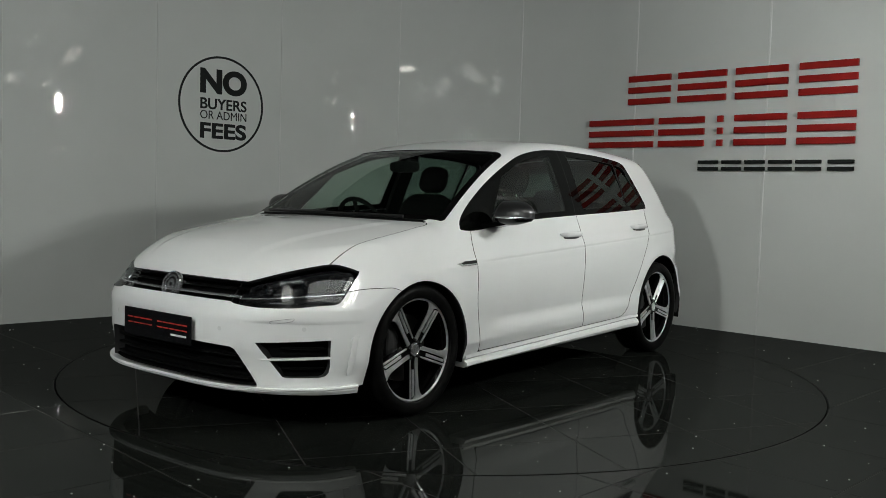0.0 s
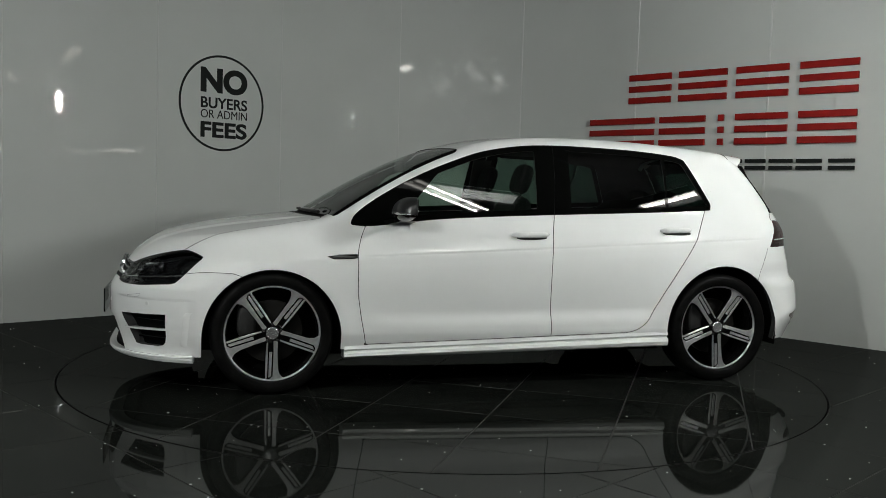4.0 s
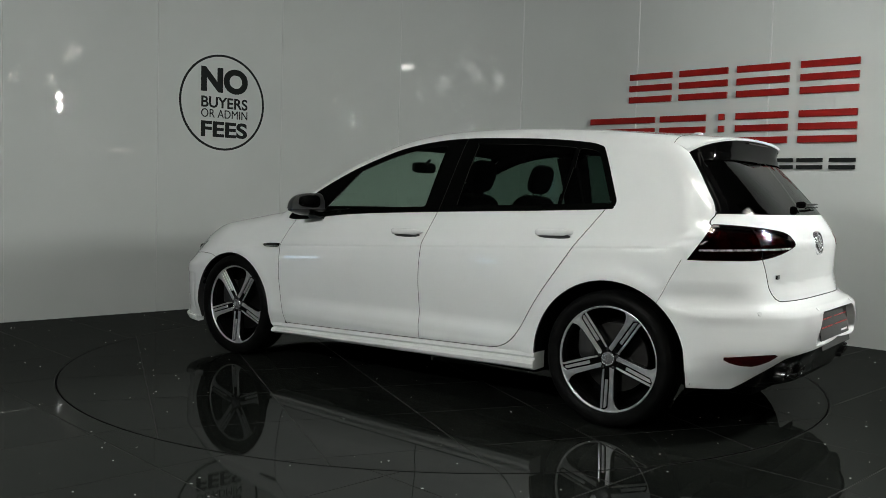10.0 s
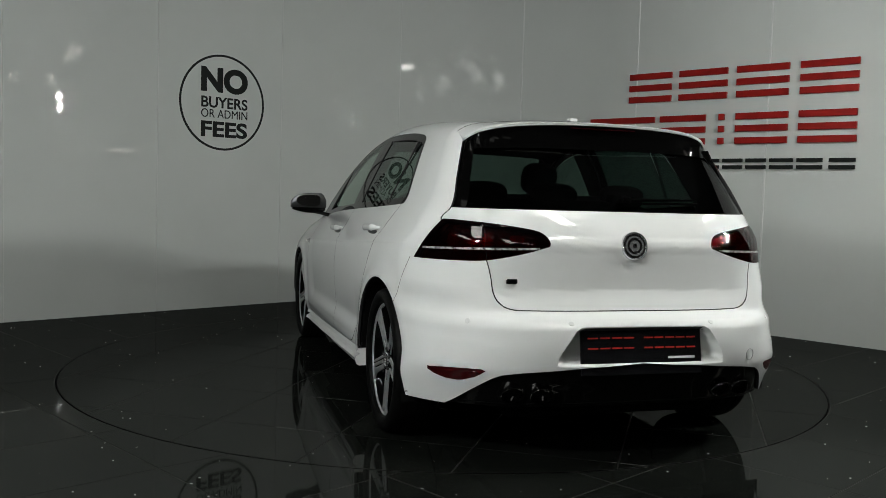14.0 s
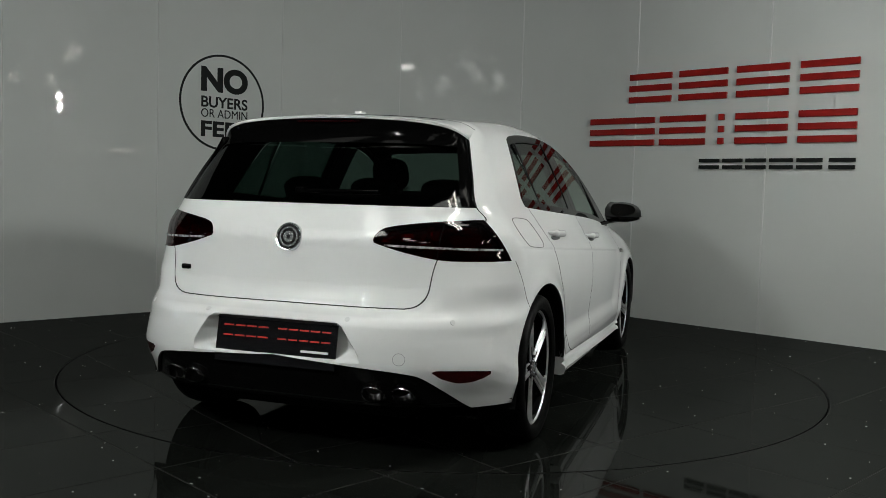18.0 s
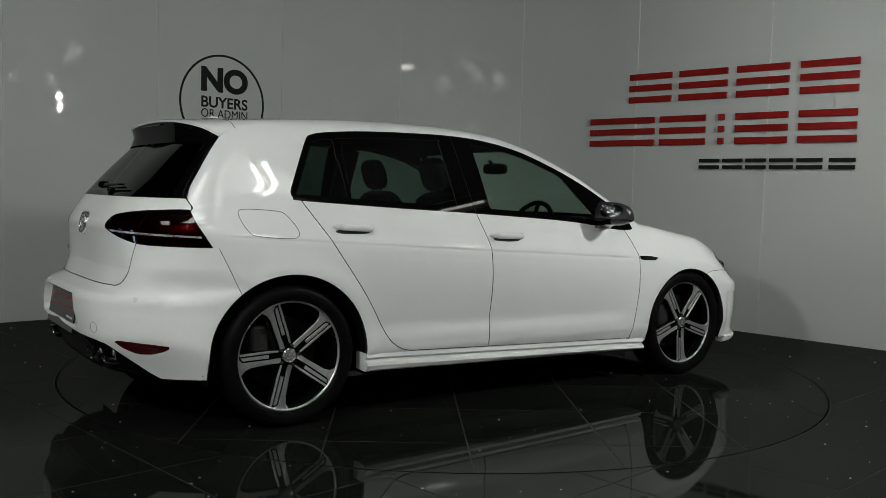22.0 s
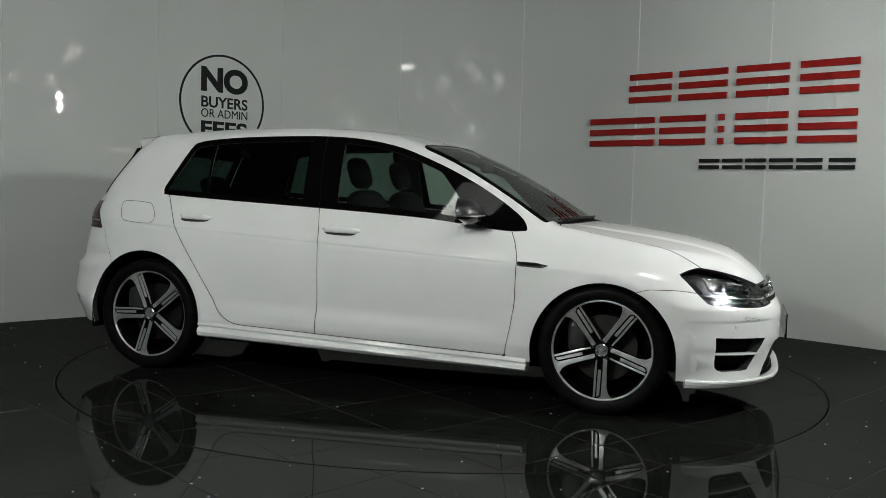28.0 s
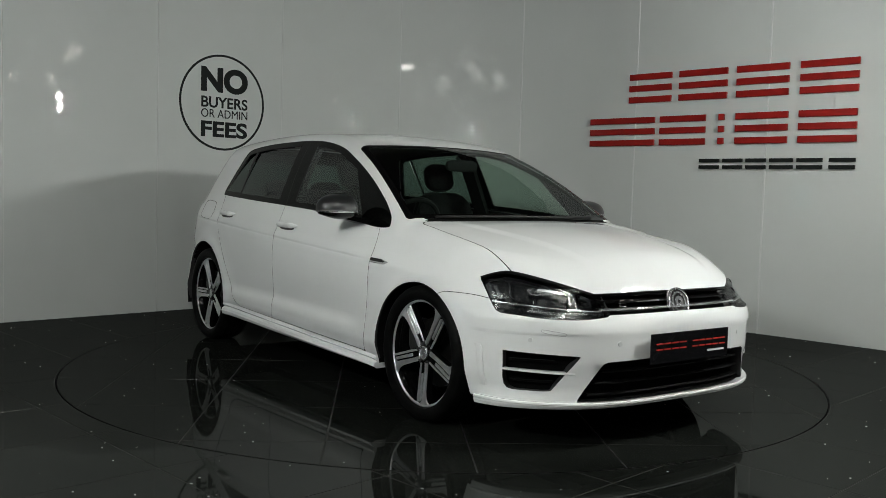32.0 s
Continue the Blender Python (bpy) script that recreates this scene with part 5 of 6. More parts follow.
# ------------------------------------------------------------------ wheels
def wheel_mesh_parts(tilt):
    """A wheel about its own axis y, outer face towards +y: tyre, rim, spokes, disc, cap."""
    w = empty("wheel")
    # tyre
    bm = bmesh.new()
    prof = [(.248, .075), (.255, .096), (.275, .105), (.296, .104), (.308, .098), (.317, .082), (.320, .06), (.321, 0.0), (.320, -.06), (.312, -.09), (.290, -.104), (.255, -.096), (.248, -.08)]
    n = 72
    rows = [[Vector((r * math.cos(k * math.tau / n), y, r * math.sin(k * math.tau / n))) for k in range(n)] for r, y in prof]
    loft(bm, rows, caps=False)
    tyre = smooth_angle(part("tyre", bm, M_RUBBER, w), 40)
    # tread grooves
    for yy in (-.045, 0.0, .045):
        bm = bmesh.new()
        rows = [[Vector((r * math.cos(k * math.tau / n), yy + o, r * math.sin(k * math.tau / n))) for k in range(n)] for r, o in ((.3216, -.004), (.3217, 0), (.3216, .004))]
        loft(bm, rows, caps=False)
        part("tread_groove", bm, M_UNDER, tyre)
    # rim barrel and bright lip
    bm = bmesh.new()
    prof = [(.2475, .078), (.238, .070), (.228, .03), (.215, -.06), (.235, -.085)]
    rows = [[Vector((r * math.cos(k * math.tau / n), y, r * math.sin(k * math.tau / n))) for k in range(n)] for r, y in prof]
    loft(bm, rows, caps=False)
    rim = smooth_angle(part("rim", bm, M_GLOSSBLACK, w, "gloss black and bright machined alloy rim"), 50)
    bm = bmesh.new()
    prof = [(.2495, .074), (.2505, .081), (.247, .0835), (.2425, .082), (.240, .076)]
    rows = [[Vector((r * math.cos(k * math.tau / n), y, r * math.sin(k * math.tau / n))) for k in range(n)] for r, y in prof]
    loft(bm, rows, caps=False)
    smooth_angle(part("rim_lip", bm, M_ALLOY, rim), 60)

    def depth(r):
        return .068 + .012 * sstep(.05, .25, r) - .022 * math.exp(-((r - .06) / .05) ** 2) * 0

    def bar(outline, lift, thick):
        """A bar of the spoke, drawn in (radius, across)."""
        bm = bmesh.new()
        prism(bm, outline, thick, lambda a, b, c: Vector((a, depth(a) + lift - thick + c, b)))
        bmesh.ops.recalc_face_normals(bm, faces=bm.faces)
        return bm
    for k in range(5):
        ang = tilt + 72 * k
        # black pocket behind the bright bars
        bm = bar([(.035, -.030), (.09, -.030), (.20, -.036), (.228, -.052), (.2475, -.070), (.2475, .030), (.236, .040), (.09, .034), (.035, .030)], -.006, .030)
        ob = part("spoke", bm, M_GLOSSBLACK, rim)
        ob.matrix_basis = pose(0, 0, 0, 0, -ang, 0)
        sets = ([(.040, -.029), (.10, -.0285), (.185, -.031), (.215, -.040), (.236, -.060), (.2465, -.066), (.2465, .012), (.240, .012), (.226, -.0045), (.10, -.0085), (.040, -.007)],
                [(.098, -.0005), (.223, .0035), (.233, .0155), (.229, .0175), (.098, .0145)],
                [(.050, .0205), (.10, .0215), (.234, .0245), (.239, .0345), (.10, .0325), (.050, .028)])
        for q in sets:
            bm = bar(q, .0, .010)
            bmesh.ops.bevel(bm, geom=[e for e in bm.edges if e.calc_face_angle(0) > .5], offset=.0012, segments=1, affect="EDGES")
            o2 = part("bright_face", bm, M_ALLOY, rim)
            o2.matrix_basis = pose(0, 0, 0, 0, -ang, 0)
    # hub, cap, brake disc
    bm = bmesh.new()
    prof = [(.058, .03), (.058, .058), (.052, .066), (.036, .068), (.034, .066)]
    rows = [[Vector((r * math.cos(k * math.tau / 36), y, r * math.sin(k * math.tau / 36))) for k in range(36)] for r, y in prof]
    loft(bm, rows, caps=True)
    smooth_angle(part("hub", bm, M_GLOSSBLACK, rim))
    bm = bmesh.new()
    prof = [(.033, .06), (.033, .073), (.029, .076), (.027, .074), (.001, .076)]
    rows = [[Vector((r * math.cos(k * math.tau / 32), y, r * math.sin(k * math.tau / 32))) for k in range(32)] for r, y in prof]
    loft(bm, rows, caps=True)
    smooth_angle(part("centre_cap", bm, M_LAMPSILVER, rim, "round chrome and black centre cap"))
    for k in range(5):
        bm = bmesh.new()
        a = radians(tilt + 36 + 72 * k)
        bmesh.ops.create_cone(bm, cap_ends=True, segments=10, radius1=.0075, radius2=.0065, depth=.016, matrix=Matrix.Translation((.0465 * math.cos(a), .068, .0465 * math.sin(a))) @ Matrix.Rotation(radians(-90), 4, "X"))
        part("wheel_bolt", bm, M_STAND, rim)
    bm = bmesh.new()
    bmesh.ops.create_cone(bm, cap_ends=True, segments=40, radius1=.165, radius2=.165, depth=.024, matrix=Matrix.Translation((0, -.02, 0)) @ Matrix.Rotation(radians(90), 4, "X"))
    part("brake_disc", bm, M_BRAKE, w)
    bm = bmesh.new()
    bmesh.ops.create_cone(bm, cap_ends=True, segments=40, radius1=.246, radius2=.246, depth=.01, matrix=Matrix.Translation((0, -.088, 0)) @ Matrix.Rotation(radians(90), 4, "X"))
    part("back_plate", bm, M_UNDER, w)
    bm = bmesh.new()
    superbox(bm, .13, .0, .06, .05, .045, .085, 4.0)
    part("brake_caliper", bm, M_STAND, w)
    return w


def car_wheels(car):
    for x, s, tilt in ((1.318, 1, -90), (-1.318, 1, -92), (1.318, -1, -90), (-1.318, -1, -105)):
        w = wheel_mesh_parts(tilt if s > 0 else 180 - tilt)
        w.parent = car
        w.matrix_basis = pose(x, .762 * s, .320, 0, 0, 0 if s > 0 else 180)
        # dark wheel housing
        cx, cz, r = FRONT_WHEEL if x > 0 else REAR_WHEEL
        bm = bmesh.new()
        rows = []
        arc = [(cx + r, .215)] + [(cx + r * math.cos(radians(a)), cz + r * math.sin(radians(a))) for a in range(0, 181, 9)] + [(cx - r, .215)]
        for inset in (.014, .06, .0):
            row = []
            for px, pz in arc:
                y = float(side_half(np.array([px]), np.array([max(pz, .26)]))[0]) - inset if inset else .48
                row.append(Vector((cx + (px - cx) * 1.006, min(y, .87) * s, pz)))
            rows.append(row)
        ribbon(bm, rows)
        bm.faces.new([bm.verts.new(p) for p in rows[-1]])
        bmesh.ops.remove_doubles(bm, verts=bm.verts, dist=1e-5)
        part("wheel_housing", bm, M_UNDER, car)


# ------------------------------------------------------------------ trim on the body
def car_trim(car, holders):
    # underside
    bm = bmesh.new()
    box(bm, -1.88, 2.02, -.47, .47, .17, .34, .03)
    box(bm, -.93, .93, -.83, .83, .195, .33, .02)
    box(bm, -1.02, 1.02, -.55, .55, .152, .30, .02)
    part("floor_pan", bm, M_UNDER, car)
    for x0, zt in ((1.69, .212), (-1.72, .262)):
        way = 1 if x0 > 0 else -1
        loop = []
        for i in range(41):
            ang = radians(-84 + 168 * i / 40)
            c = on_skin((1.30 * way, 1e-4, zt), (math.cos(ang) * way, abs(math.sin(ang)), 0), -.012)
            loop.append((c.x if c.x * way > x0 * way else x0, math.copysign(c.y, ang), zt))
        bm = bmesh.new()
        prism(bm, [(a, b) for a, b, _ in loop], .004, lambda a, b, c: Vector((a, b, zt + c)))
        part("undertray", bm, M_UNDER, car)
    for s in (1, -1):
        # side skirt
        bm = bmesh.new()
        rows = []
        for i in range(25):
            x = -.952 + 1.897 * i / 24
            zt = .283 - .030 * x
            w = float(side_half(np.array([x]), np.array([zt]))[0])
            zb = .202 - .020 * x
            pts = [(w - .03, zt - .004), (w - .002, zt - .006), (w + .004, zt - .022), (w - .012, zt - .034), (w + .006, zt - .044), (w + .012, zt - .060), (w + .004, zb + .008), (w - .010, zb), (w - .10, zb + .004), (w - .10, zt - .004)]
            rows.append([Vector((x, y * s, z)) for y, z in pts])
        loft(bm, rows)
        smooth_angle(part("side_skirt", bm, M_PAINT, car), 30)
        # door handles
        for x0, x1, z0, z1, door in ((.014, -.207, .849, .853, "front_door"), (-.903, -1.110, .887, .894, "rear_door")):
            bm = bmesh.new()
            rows = []
            n = 18
            for i in range(n + 1):
                t = i / n
                x = x0 + (x1 - x0) * t
                z = z0 + (z1 - z0) * t + .007
                lift = .037 * min(1.0, (math.sin(math.pi * t) * 2.2)) ** .7
                h = .0160 * min(1.0, .30 + 2.2 * math.sin(math.pi * t) * (1 - .3 * t))
                c = side_point(x, z)
                c.y = c.y - .004 + lift
                ring = [Vector((x, (c.y + .011 * math.cos(a)) * s, z + h * math.sin(a))) for a in [k * math.tau / 12 for k in range(12)]]
                rows.append(ring)
            loft(bm, rows)
            smooth_angle(part("door_handle", bm, M_PAINT, holders[door, s]), 50)
            # dark grey block under the grip: the white recess's shade put into colour
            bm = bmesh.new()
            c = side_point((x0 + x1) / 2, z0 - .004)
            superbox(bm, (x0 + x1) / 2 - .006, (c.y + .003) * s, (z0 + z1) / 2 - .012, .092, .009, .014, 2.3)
            part("handle_shade", bm, M_SHADEGREY, holders[door, s])
        # wing badge: dark blade with a bright rim
        bm = bmesh.new()
        blade = [(1.045, .7235), (1.010, .711), (.90, .715), (.885, .720), (.885, .738), (.98, .735)]
        lo = [side_point(x, z, -.002, s) for x, z in blade]
        hi = [side_point(x, z, .005, s) for x, z in blade]
        loft(bm, [lo, hi])
        part("wing_badge", bm, M_CHROME, holders["front_wing", s])
        bm = bmesh.new()
        blade = [(1.015, .7235), (.995, .7195), (.90, .7225), (.888, .725), (.888, .7365), (.98, .7335)]
        loft(bm, [[side_point(x, z, -.001, s) for x, z in blade], [side_point(x, z, .0062, s) for x, z in blade]])
        part("badge_blade", bm, M_GLOSSBLACK, holders["front_wing", s])
        # door mirror
        mir = empty("door_mirror")
        mir.parent = car
        bm = bmesh.new()
        rows = []
        for i in range(15):
            t = i / 14
            y, xb, xf, h = mirror_profile(t)
            ring = [Vector((xb + (xf - xb) * math.cos(a) ** .75, y * s, MIRROR_Z + h * math.sin(a) ** .95)) for a in [q * math.pi / 22 for q in range(11)]]
            ring += [Vector((xb + .003, y * s, MIRROR_Z + h * .985)), Vector((xb, y * s, MIRROR_Z + h * .90)), Vector((xb, y * s, MIRROR_Z + h * .45)), Vector((xb, y * s, MIRROR_Z + h * .06))]
            ring += [Vector((xb + (xf - xb) * q, y * s, MIRROR_Z - .004 * h / .09)) for q in (.04, .35, .7, .95)]
            rows.append(ring)
        loft(bm, rows)
        smooth_angle(part("mirror_cap", bm, M_SATIN, mir, "dark brushed metal mirror cap"), 50)
        bm = bmesh.new()
        tube(bm, [mirror_front(t, s) for t in [q / 14 for q in range(15)]], [.003 + .0035 * math.sin(math.pi * q / 14) for q in range(15)], 8)
        part("mirror_strip", bm, M_LAMPSILVER, mir, "bright indicator strip")
        bm = bmesh.new()
        rows = []
        for i in range(9):
            t = i / 8
            y, xb, xf, h = mirror_profile(.02 + .94 * t)
            mid, half, deep = (xb + xf) / 2, (xf - xb) * .47, (.016 + .022 * math.sin(math.pi * min(1, .18 + t * .8))) * (h / .09) ** .5
            rows.append([Vector((mid + half * math.cos(a), y * s, MIRROR_Z - .002 + (.008 if math.sin(a) > 0 else deep) * math.sin(a))) for a in [q * math.tau / 16 for q in range(16)]])
        loft(bm, rows)
        smooth_angle(part("mirror_base", bm, M_GLOSSBLACK, mir), 60)
        bm = bmesh.new()
        loft(bm, [[Vector((.66 + dx * 1.4, .775 * s, .905 + dz)) for dx, dz in ((-.05, -.012), (.05, -.012), (.05, .012), (-.05, .012))],
                  [Vector((.63 + dx, .84 * s, .922 + dz)) for dx, dz in ((-.05, -.012), (.045, -.012), (.045, .012), (-.05, .012))],
                  [Vector((.61 + dx, .90 * s, .932 + dz)) for dx, dz in ((-.05, -.010), (.045, -.010), (.045, .010), (-.05, .010))]])
        part("mirror_arm", bm, M_GLOSSBLACK, mir)
        bm = bmesh.new()
        ring = []
        for a in [q * math.tau / 32 for q in range(32)]:
            ca, sa = math.cos(a), math.sin(a)
            y = .926 + .074 * math.copysign(abs(ca) ** .7, ca)
            ring.append(Vector((mirror_back(y) + .001, y * s, MIRROR_Z + .043 + (.036 - .007 * ca) * math.copysign(abs(sa) ** .7, sa))))
        loft(bm, [ring, [p + Vector((-.006, 0, 0)) for p in ring]])
        part("mirror_glass", bm, M_CHROME, mir, "mirror glass")
        # head lamp insides
        hl = holders["headlamp", s]
        for y, z, r in ((.672, .662, .030), (.545, .636, .027)):
            c = nose_point(y, z, -.030)
            turn = Matrix.Translation((c.x, c.y * s, c.z)) @ Matrix.Rotation(radians(90), 4, "Y") @ Matrix.Rotation(radians(8 * s), 4, "X")
            bm = bmesh.new()
            rows = [[Vector((q * math.cos(k * math.tau / 28), q * math.sin(k * math.tau / 28), h)) for k in range(28)] for q, h in ((r * 1.15, .012), (r * 1.05, .018), (r * .92, .010), (r * .9, -.01))]
            loft(bm, [[turn @ p for p in row] for row in rows], caps=False)
            smooth_angle(part("lamp_ring", bm, M_LAMPGREY, hl), 60)
            bm = bmesh.new()
            rows = [[Vector((r * .9 * math.cos(b) * math.cos(k * math.tau / 24), r * .9 * math.cos(b) * math.sin(k * math.tau / 24), .014 * math.sin(b) + .002)) for k in range(24)] for b in (0, .4, .8, 1.2, 1.5)]
            loft(bm, [[turn @ p for p in row] for row in rows], caps=True)
            smooth_angle(part("projector_lens", bm, M_LAMPGLASS, hl, "dark glass projector lens"), 80)
        def lamp_bar(name, path, half, back, mat, label=""):
            """A bright bar inside the lamp along (a, z) points."""
            pts = [front_line(a, z, -back) for a, z in path]
            rows = []
            for q, c in enumerate(pts):
                d = pts[min(q + 1, len(pts) - 1)] - pts[max(q - 1, 0)]
                n = Vector(skin_normal(np.array([c]))[0])
                w = d.cross(n).normalized() * half
                rows.append([mirrored(c + w, s), mirrored(c + w * .6 + n * half * .7, s), mirrored(c - w * .6 + n * half * .7, s), mirrored(c - w, s), mirrored(c - n * .012, s)])
            bm = bmesh.new()
            loft(bm, rows)
            smooth_angle(part(name, bm, mat, hl, label), 40)

        def fine(path, per=4):
            return [(a0 + (a1 - a0) * k / per, z0 + (z1 - z0) * k / per) for (a0, z0), (a1, z1) in zip(path, path[1:]) for k in range(per)] + [path[-1]]
        lamp_bar("lamp_strip", fine([(1.000, .619), (.92, .614), (.766, .605), (.591, .595), (.46, .590)]), .0035, .008, M_LAMPSILVER, "bright strip along the lamp's foot")
        lamp_bar("lamp_reflector", fine([(1.012, .705), (.955, .712), (.918, .701), (.912, .680), (.916, .650), (.895, .632), (.845, .629)]), .0055, .014, M_LAMPGREY)
        lamp_bar("lamp_reflector", fine([(1.020, .690), (1.004, .660), (.994, .634)], 2), .015, .020, M_LAMPGREY)
        lamp_bar("lamp_reflector", fine([(.985, .686), (.968, .655), (.955, .634)], 2), .012, .022, M_LAMPGREY)
        lamp_bar("lamp_reflector", fine([(.760, .694), (.722, .684), (.712, .660), (.716, .632), (.690, .616), (.640, .612)]), .005, .014, M_LAMPGREY)
        lamp_bar("lamp_reflector", fine([(.80, .676), (.73, .672), (.66, .664)], 2), .009, .016, M_LAMPSILVER)
        lamp_bar("lamp_reflector", fine([(.560, .652), (.520, .640), (.515, .612)], 2), .008, .018, M_LAMPGREY)
        for a0 in (.92, .80, .66, .54):
            lamp_bar("marker_strip", fine([(a0 + .030, .583), (a0 - .030, .581)], 2), .0022, .006, M_LAMPGREY)
        # tail lamp light bar and divisions
        tl = holders["tail_lamp", s]
        bm = bmesh.new()
        rows = []
        for i in range(41):
            t = i / 40
            b = .40 + .56 * t
            c = tail_line(b, .864 - .014 * t, .0015)
            rows.append([Vector((c.x, c.y * s, c.z + dz)) for dz in (-.0042, .0042)])
        ribbon(bm, rows)
        part("light_bar", bm, M_TAILBAR, tl, "pale striped light bar")
        for b0, b1, z0, z1 in ((.47, .53, .885, .915), (.56, .585, .835, .925), (.61, .66, .89, .925), (.68, .80, .925, .935), (.70, .76, .835, .846), (.80, .88, .83, .836)):
            bm = bmesh.new()
            rows = []
            for i in range(7):
                b = b0 + (b1 - b0) * i / 6
                lo, hi = tail_line(b, z0, -.020), tail_line(b, z1, -.012)
                rows.append([mirrored(lo, s), mirrored(hi, s), mirrored(hi + Vector((.010, 0, 0)), s), mirrored(lo + Vector((.010, 0, 0)), s)])
            loft(bm, rows)
            part("lamp_cell", bm, M_TAILCELL, tl)
        bm = bmesh.new()
        rows = []
        for i in range(8):
            z = .806 + .150 * i / 7
            c = Vector((0, 0, 0))
            cl, cr = tail_gate_point(z, -.0015, .0012), tail_gate_point(z, .0015, .0012)
            rows.append([Vector((cl.x, cl.y * s, cl.z)), Vector((cr.x, cr.y * s, cr.z))])
        ribbon(bm, rows)
        part("lamp_split", bm, M_UNDER, tl)
        # vent blade and frame
        bm = bmesh.new()
        rows = []
        for i in range(17):
            t = i / 16
            c = front_line(.605 + .343 * t, .327 + .011 * t, .0)
            rows.append([Vector((c.x + dx, c.y * s, c.z + dz)) for dx, dz in ((.004, -.0035), (.006, .0), (.004, .0055), (-.045, .0055), (-.045, -.0035))])
        loft(bm, rows)
        part("vent_blade", bm, M_PAINT, car, "white blade across the vent")
        for z in (.375, .285):
            bm = bmesh.new()
            rows = []
            for i in range(13):
                t = i / 12
                c = front_line(.70 + .22 * t, z, -.03)
                rows.append([Vector((c.x + dx, c.y * s, c.z + dz)) for dx, dz in ((.004, -.004), (.004, .004), (-.015, .004), (-.015, -.004))])
            loft(bm, rows)
            part("vent_slat", bm, M_UNDER, car)
        # raised blade at the bumper's corner
        bm = bmesh.new()
        rows = []
        for q in range(15):
            t = q / 14
            z = .432 - .178 * t
            xf = 1.764 + .014 * t - .010 * (1 - sstep(0, .10, t)) - .006 * sstep(.92, 1.0, t)
            e = .0060 * sstep(0, .06, t) * (1 - sstep(.95, 1.0, t)) * (1 - .5 * math.exp(-((t - .5) / .03) ** 2)) + .0006
            rows.append([side_point(x, z, o, s) for x, o in ((xf - .034, -.001), (xf - .030, .0008), (xf - .004, e), (xf - .001, e * .9), (xf + .001, -.002))])
        loft(bm, rows)
        smooth_angle(part("bumper_fin", bm, M_PAINT, car), 30)
        # joint of the washer jet cover
        bm = bmesh.new()
        tube(bm, [mirrored(front_line(a, z, .0002), s) for a, z in spline_loop([(.772, .514), (.715, .508), (.655, .500), (.660, .489), (.715, .494), (.764, .502)], 3)], .0011, 5, closed=True)
        part("washer_cover", bm, M_SOFTJOINT, car, "washer jet cover joint")
        # exhaust tips
        for y in (.507, .397):
            xe = tail_point(y, .303).x - .006
            lean = (tail_point(y, .330).x - tail_point(y, .276).x) / .054

            def oval(x, r):
                ring = []
                for k in range(32):
                    dz = r * .80 * math.sin(k * math.tau / 32)
                    ring.append(Vector((x + dz * lean * .9, y * s + r * 1.18 * math.cos(k * math.tau / 32), .303 + dz)))
                return ring
            bm = bmesh.new()
            loft(bm, [oval(x, r) for x, r in ((-1.90, .037), (xe + .01, .0405), (xe - .004, .041), (xe - .006, .0385), (xe + .004, .0355), (-1.95, .034))], caps=False)
            tip = smooth_angle(part("exhaust_tip", bm, M_EXHAUST, car, "dark chrome oval exhaust tip"), 60)
            bm = bmesh.new()
            loft(bm, [oval(x, r) for x, r in ((xe + .028, .0356), (xe + .045, .030))])
            part("exhaust_bore", bm, M_UNDER, tip)
        # parking sensors and tow-eye cover
        for y, z, tail in ((.303, .587, True), (.669, .583, True), (.40, .455, False), (.73, .468, False)):
            c = tail_point(y, z, .0) if tail else nose_point(y, z, .0)
            nn = Vector(skin_normal(np.array([[c.x, c.y, c.z]]))[0])
            c, nn = mirrored(c, s), mirrored(nn, s)
            bm = bmesh.new()
            bmesh.ops.create_cone(bm, cap_ends=True, segments=18, radius1=.0112, radius2=.0100, depth=.004, matrix=Matrix.Translation(c) @ nn.to_track_quat("Z", "Y").to_matrix().to_4x4())
            part("parking_sensor", bm, M_SENSOR, car)
    # grille bars
    for z, mat, h, proud in ((.597, M_LAMPSILVER, .0045, .004), (.628, M_GLOSSBLACK, .007, -.010), (.652, M_GLOSSBLACK, .006, -.010)):
        bm = bmesh.new()
        rows = []
        for i in range(41):
            y = -.445 + .89 * i / 40
            c = nose_point(abs(y), z, proud)
            rows.append([Vector((c.x + dx, y, z - .016 * y * y + dz)) for dx, dz in ((.004, -h), (.006, 0), (.004, h), (-.02, h), (-.02, -h))])
        loft(bm, rows)
        part("grille_bar", bm, mat, car)
    for z in (.335, .285, .235):
        bm = bmesh.new()
        rows = []
        half = .46 + (.39 - z) * .5 - .03
        for i in range(31):
            y = -half + 2 * half * i / 30
            c = nose_point(abs(y), z, -.030)
            rows.append([Vector((c.x + dx, y, z + dz)) for dx, dz in ((.006, -.006), (.010, .0), (.006, .006), (-.02, .006), (-.02, -.006))])
        loft(bm, rows)
        part("intake_slat", bm, M_INTAKE, car)
    # bumper lip under the nose
    bm = bmesh.new()
    rows = []
    n = 70
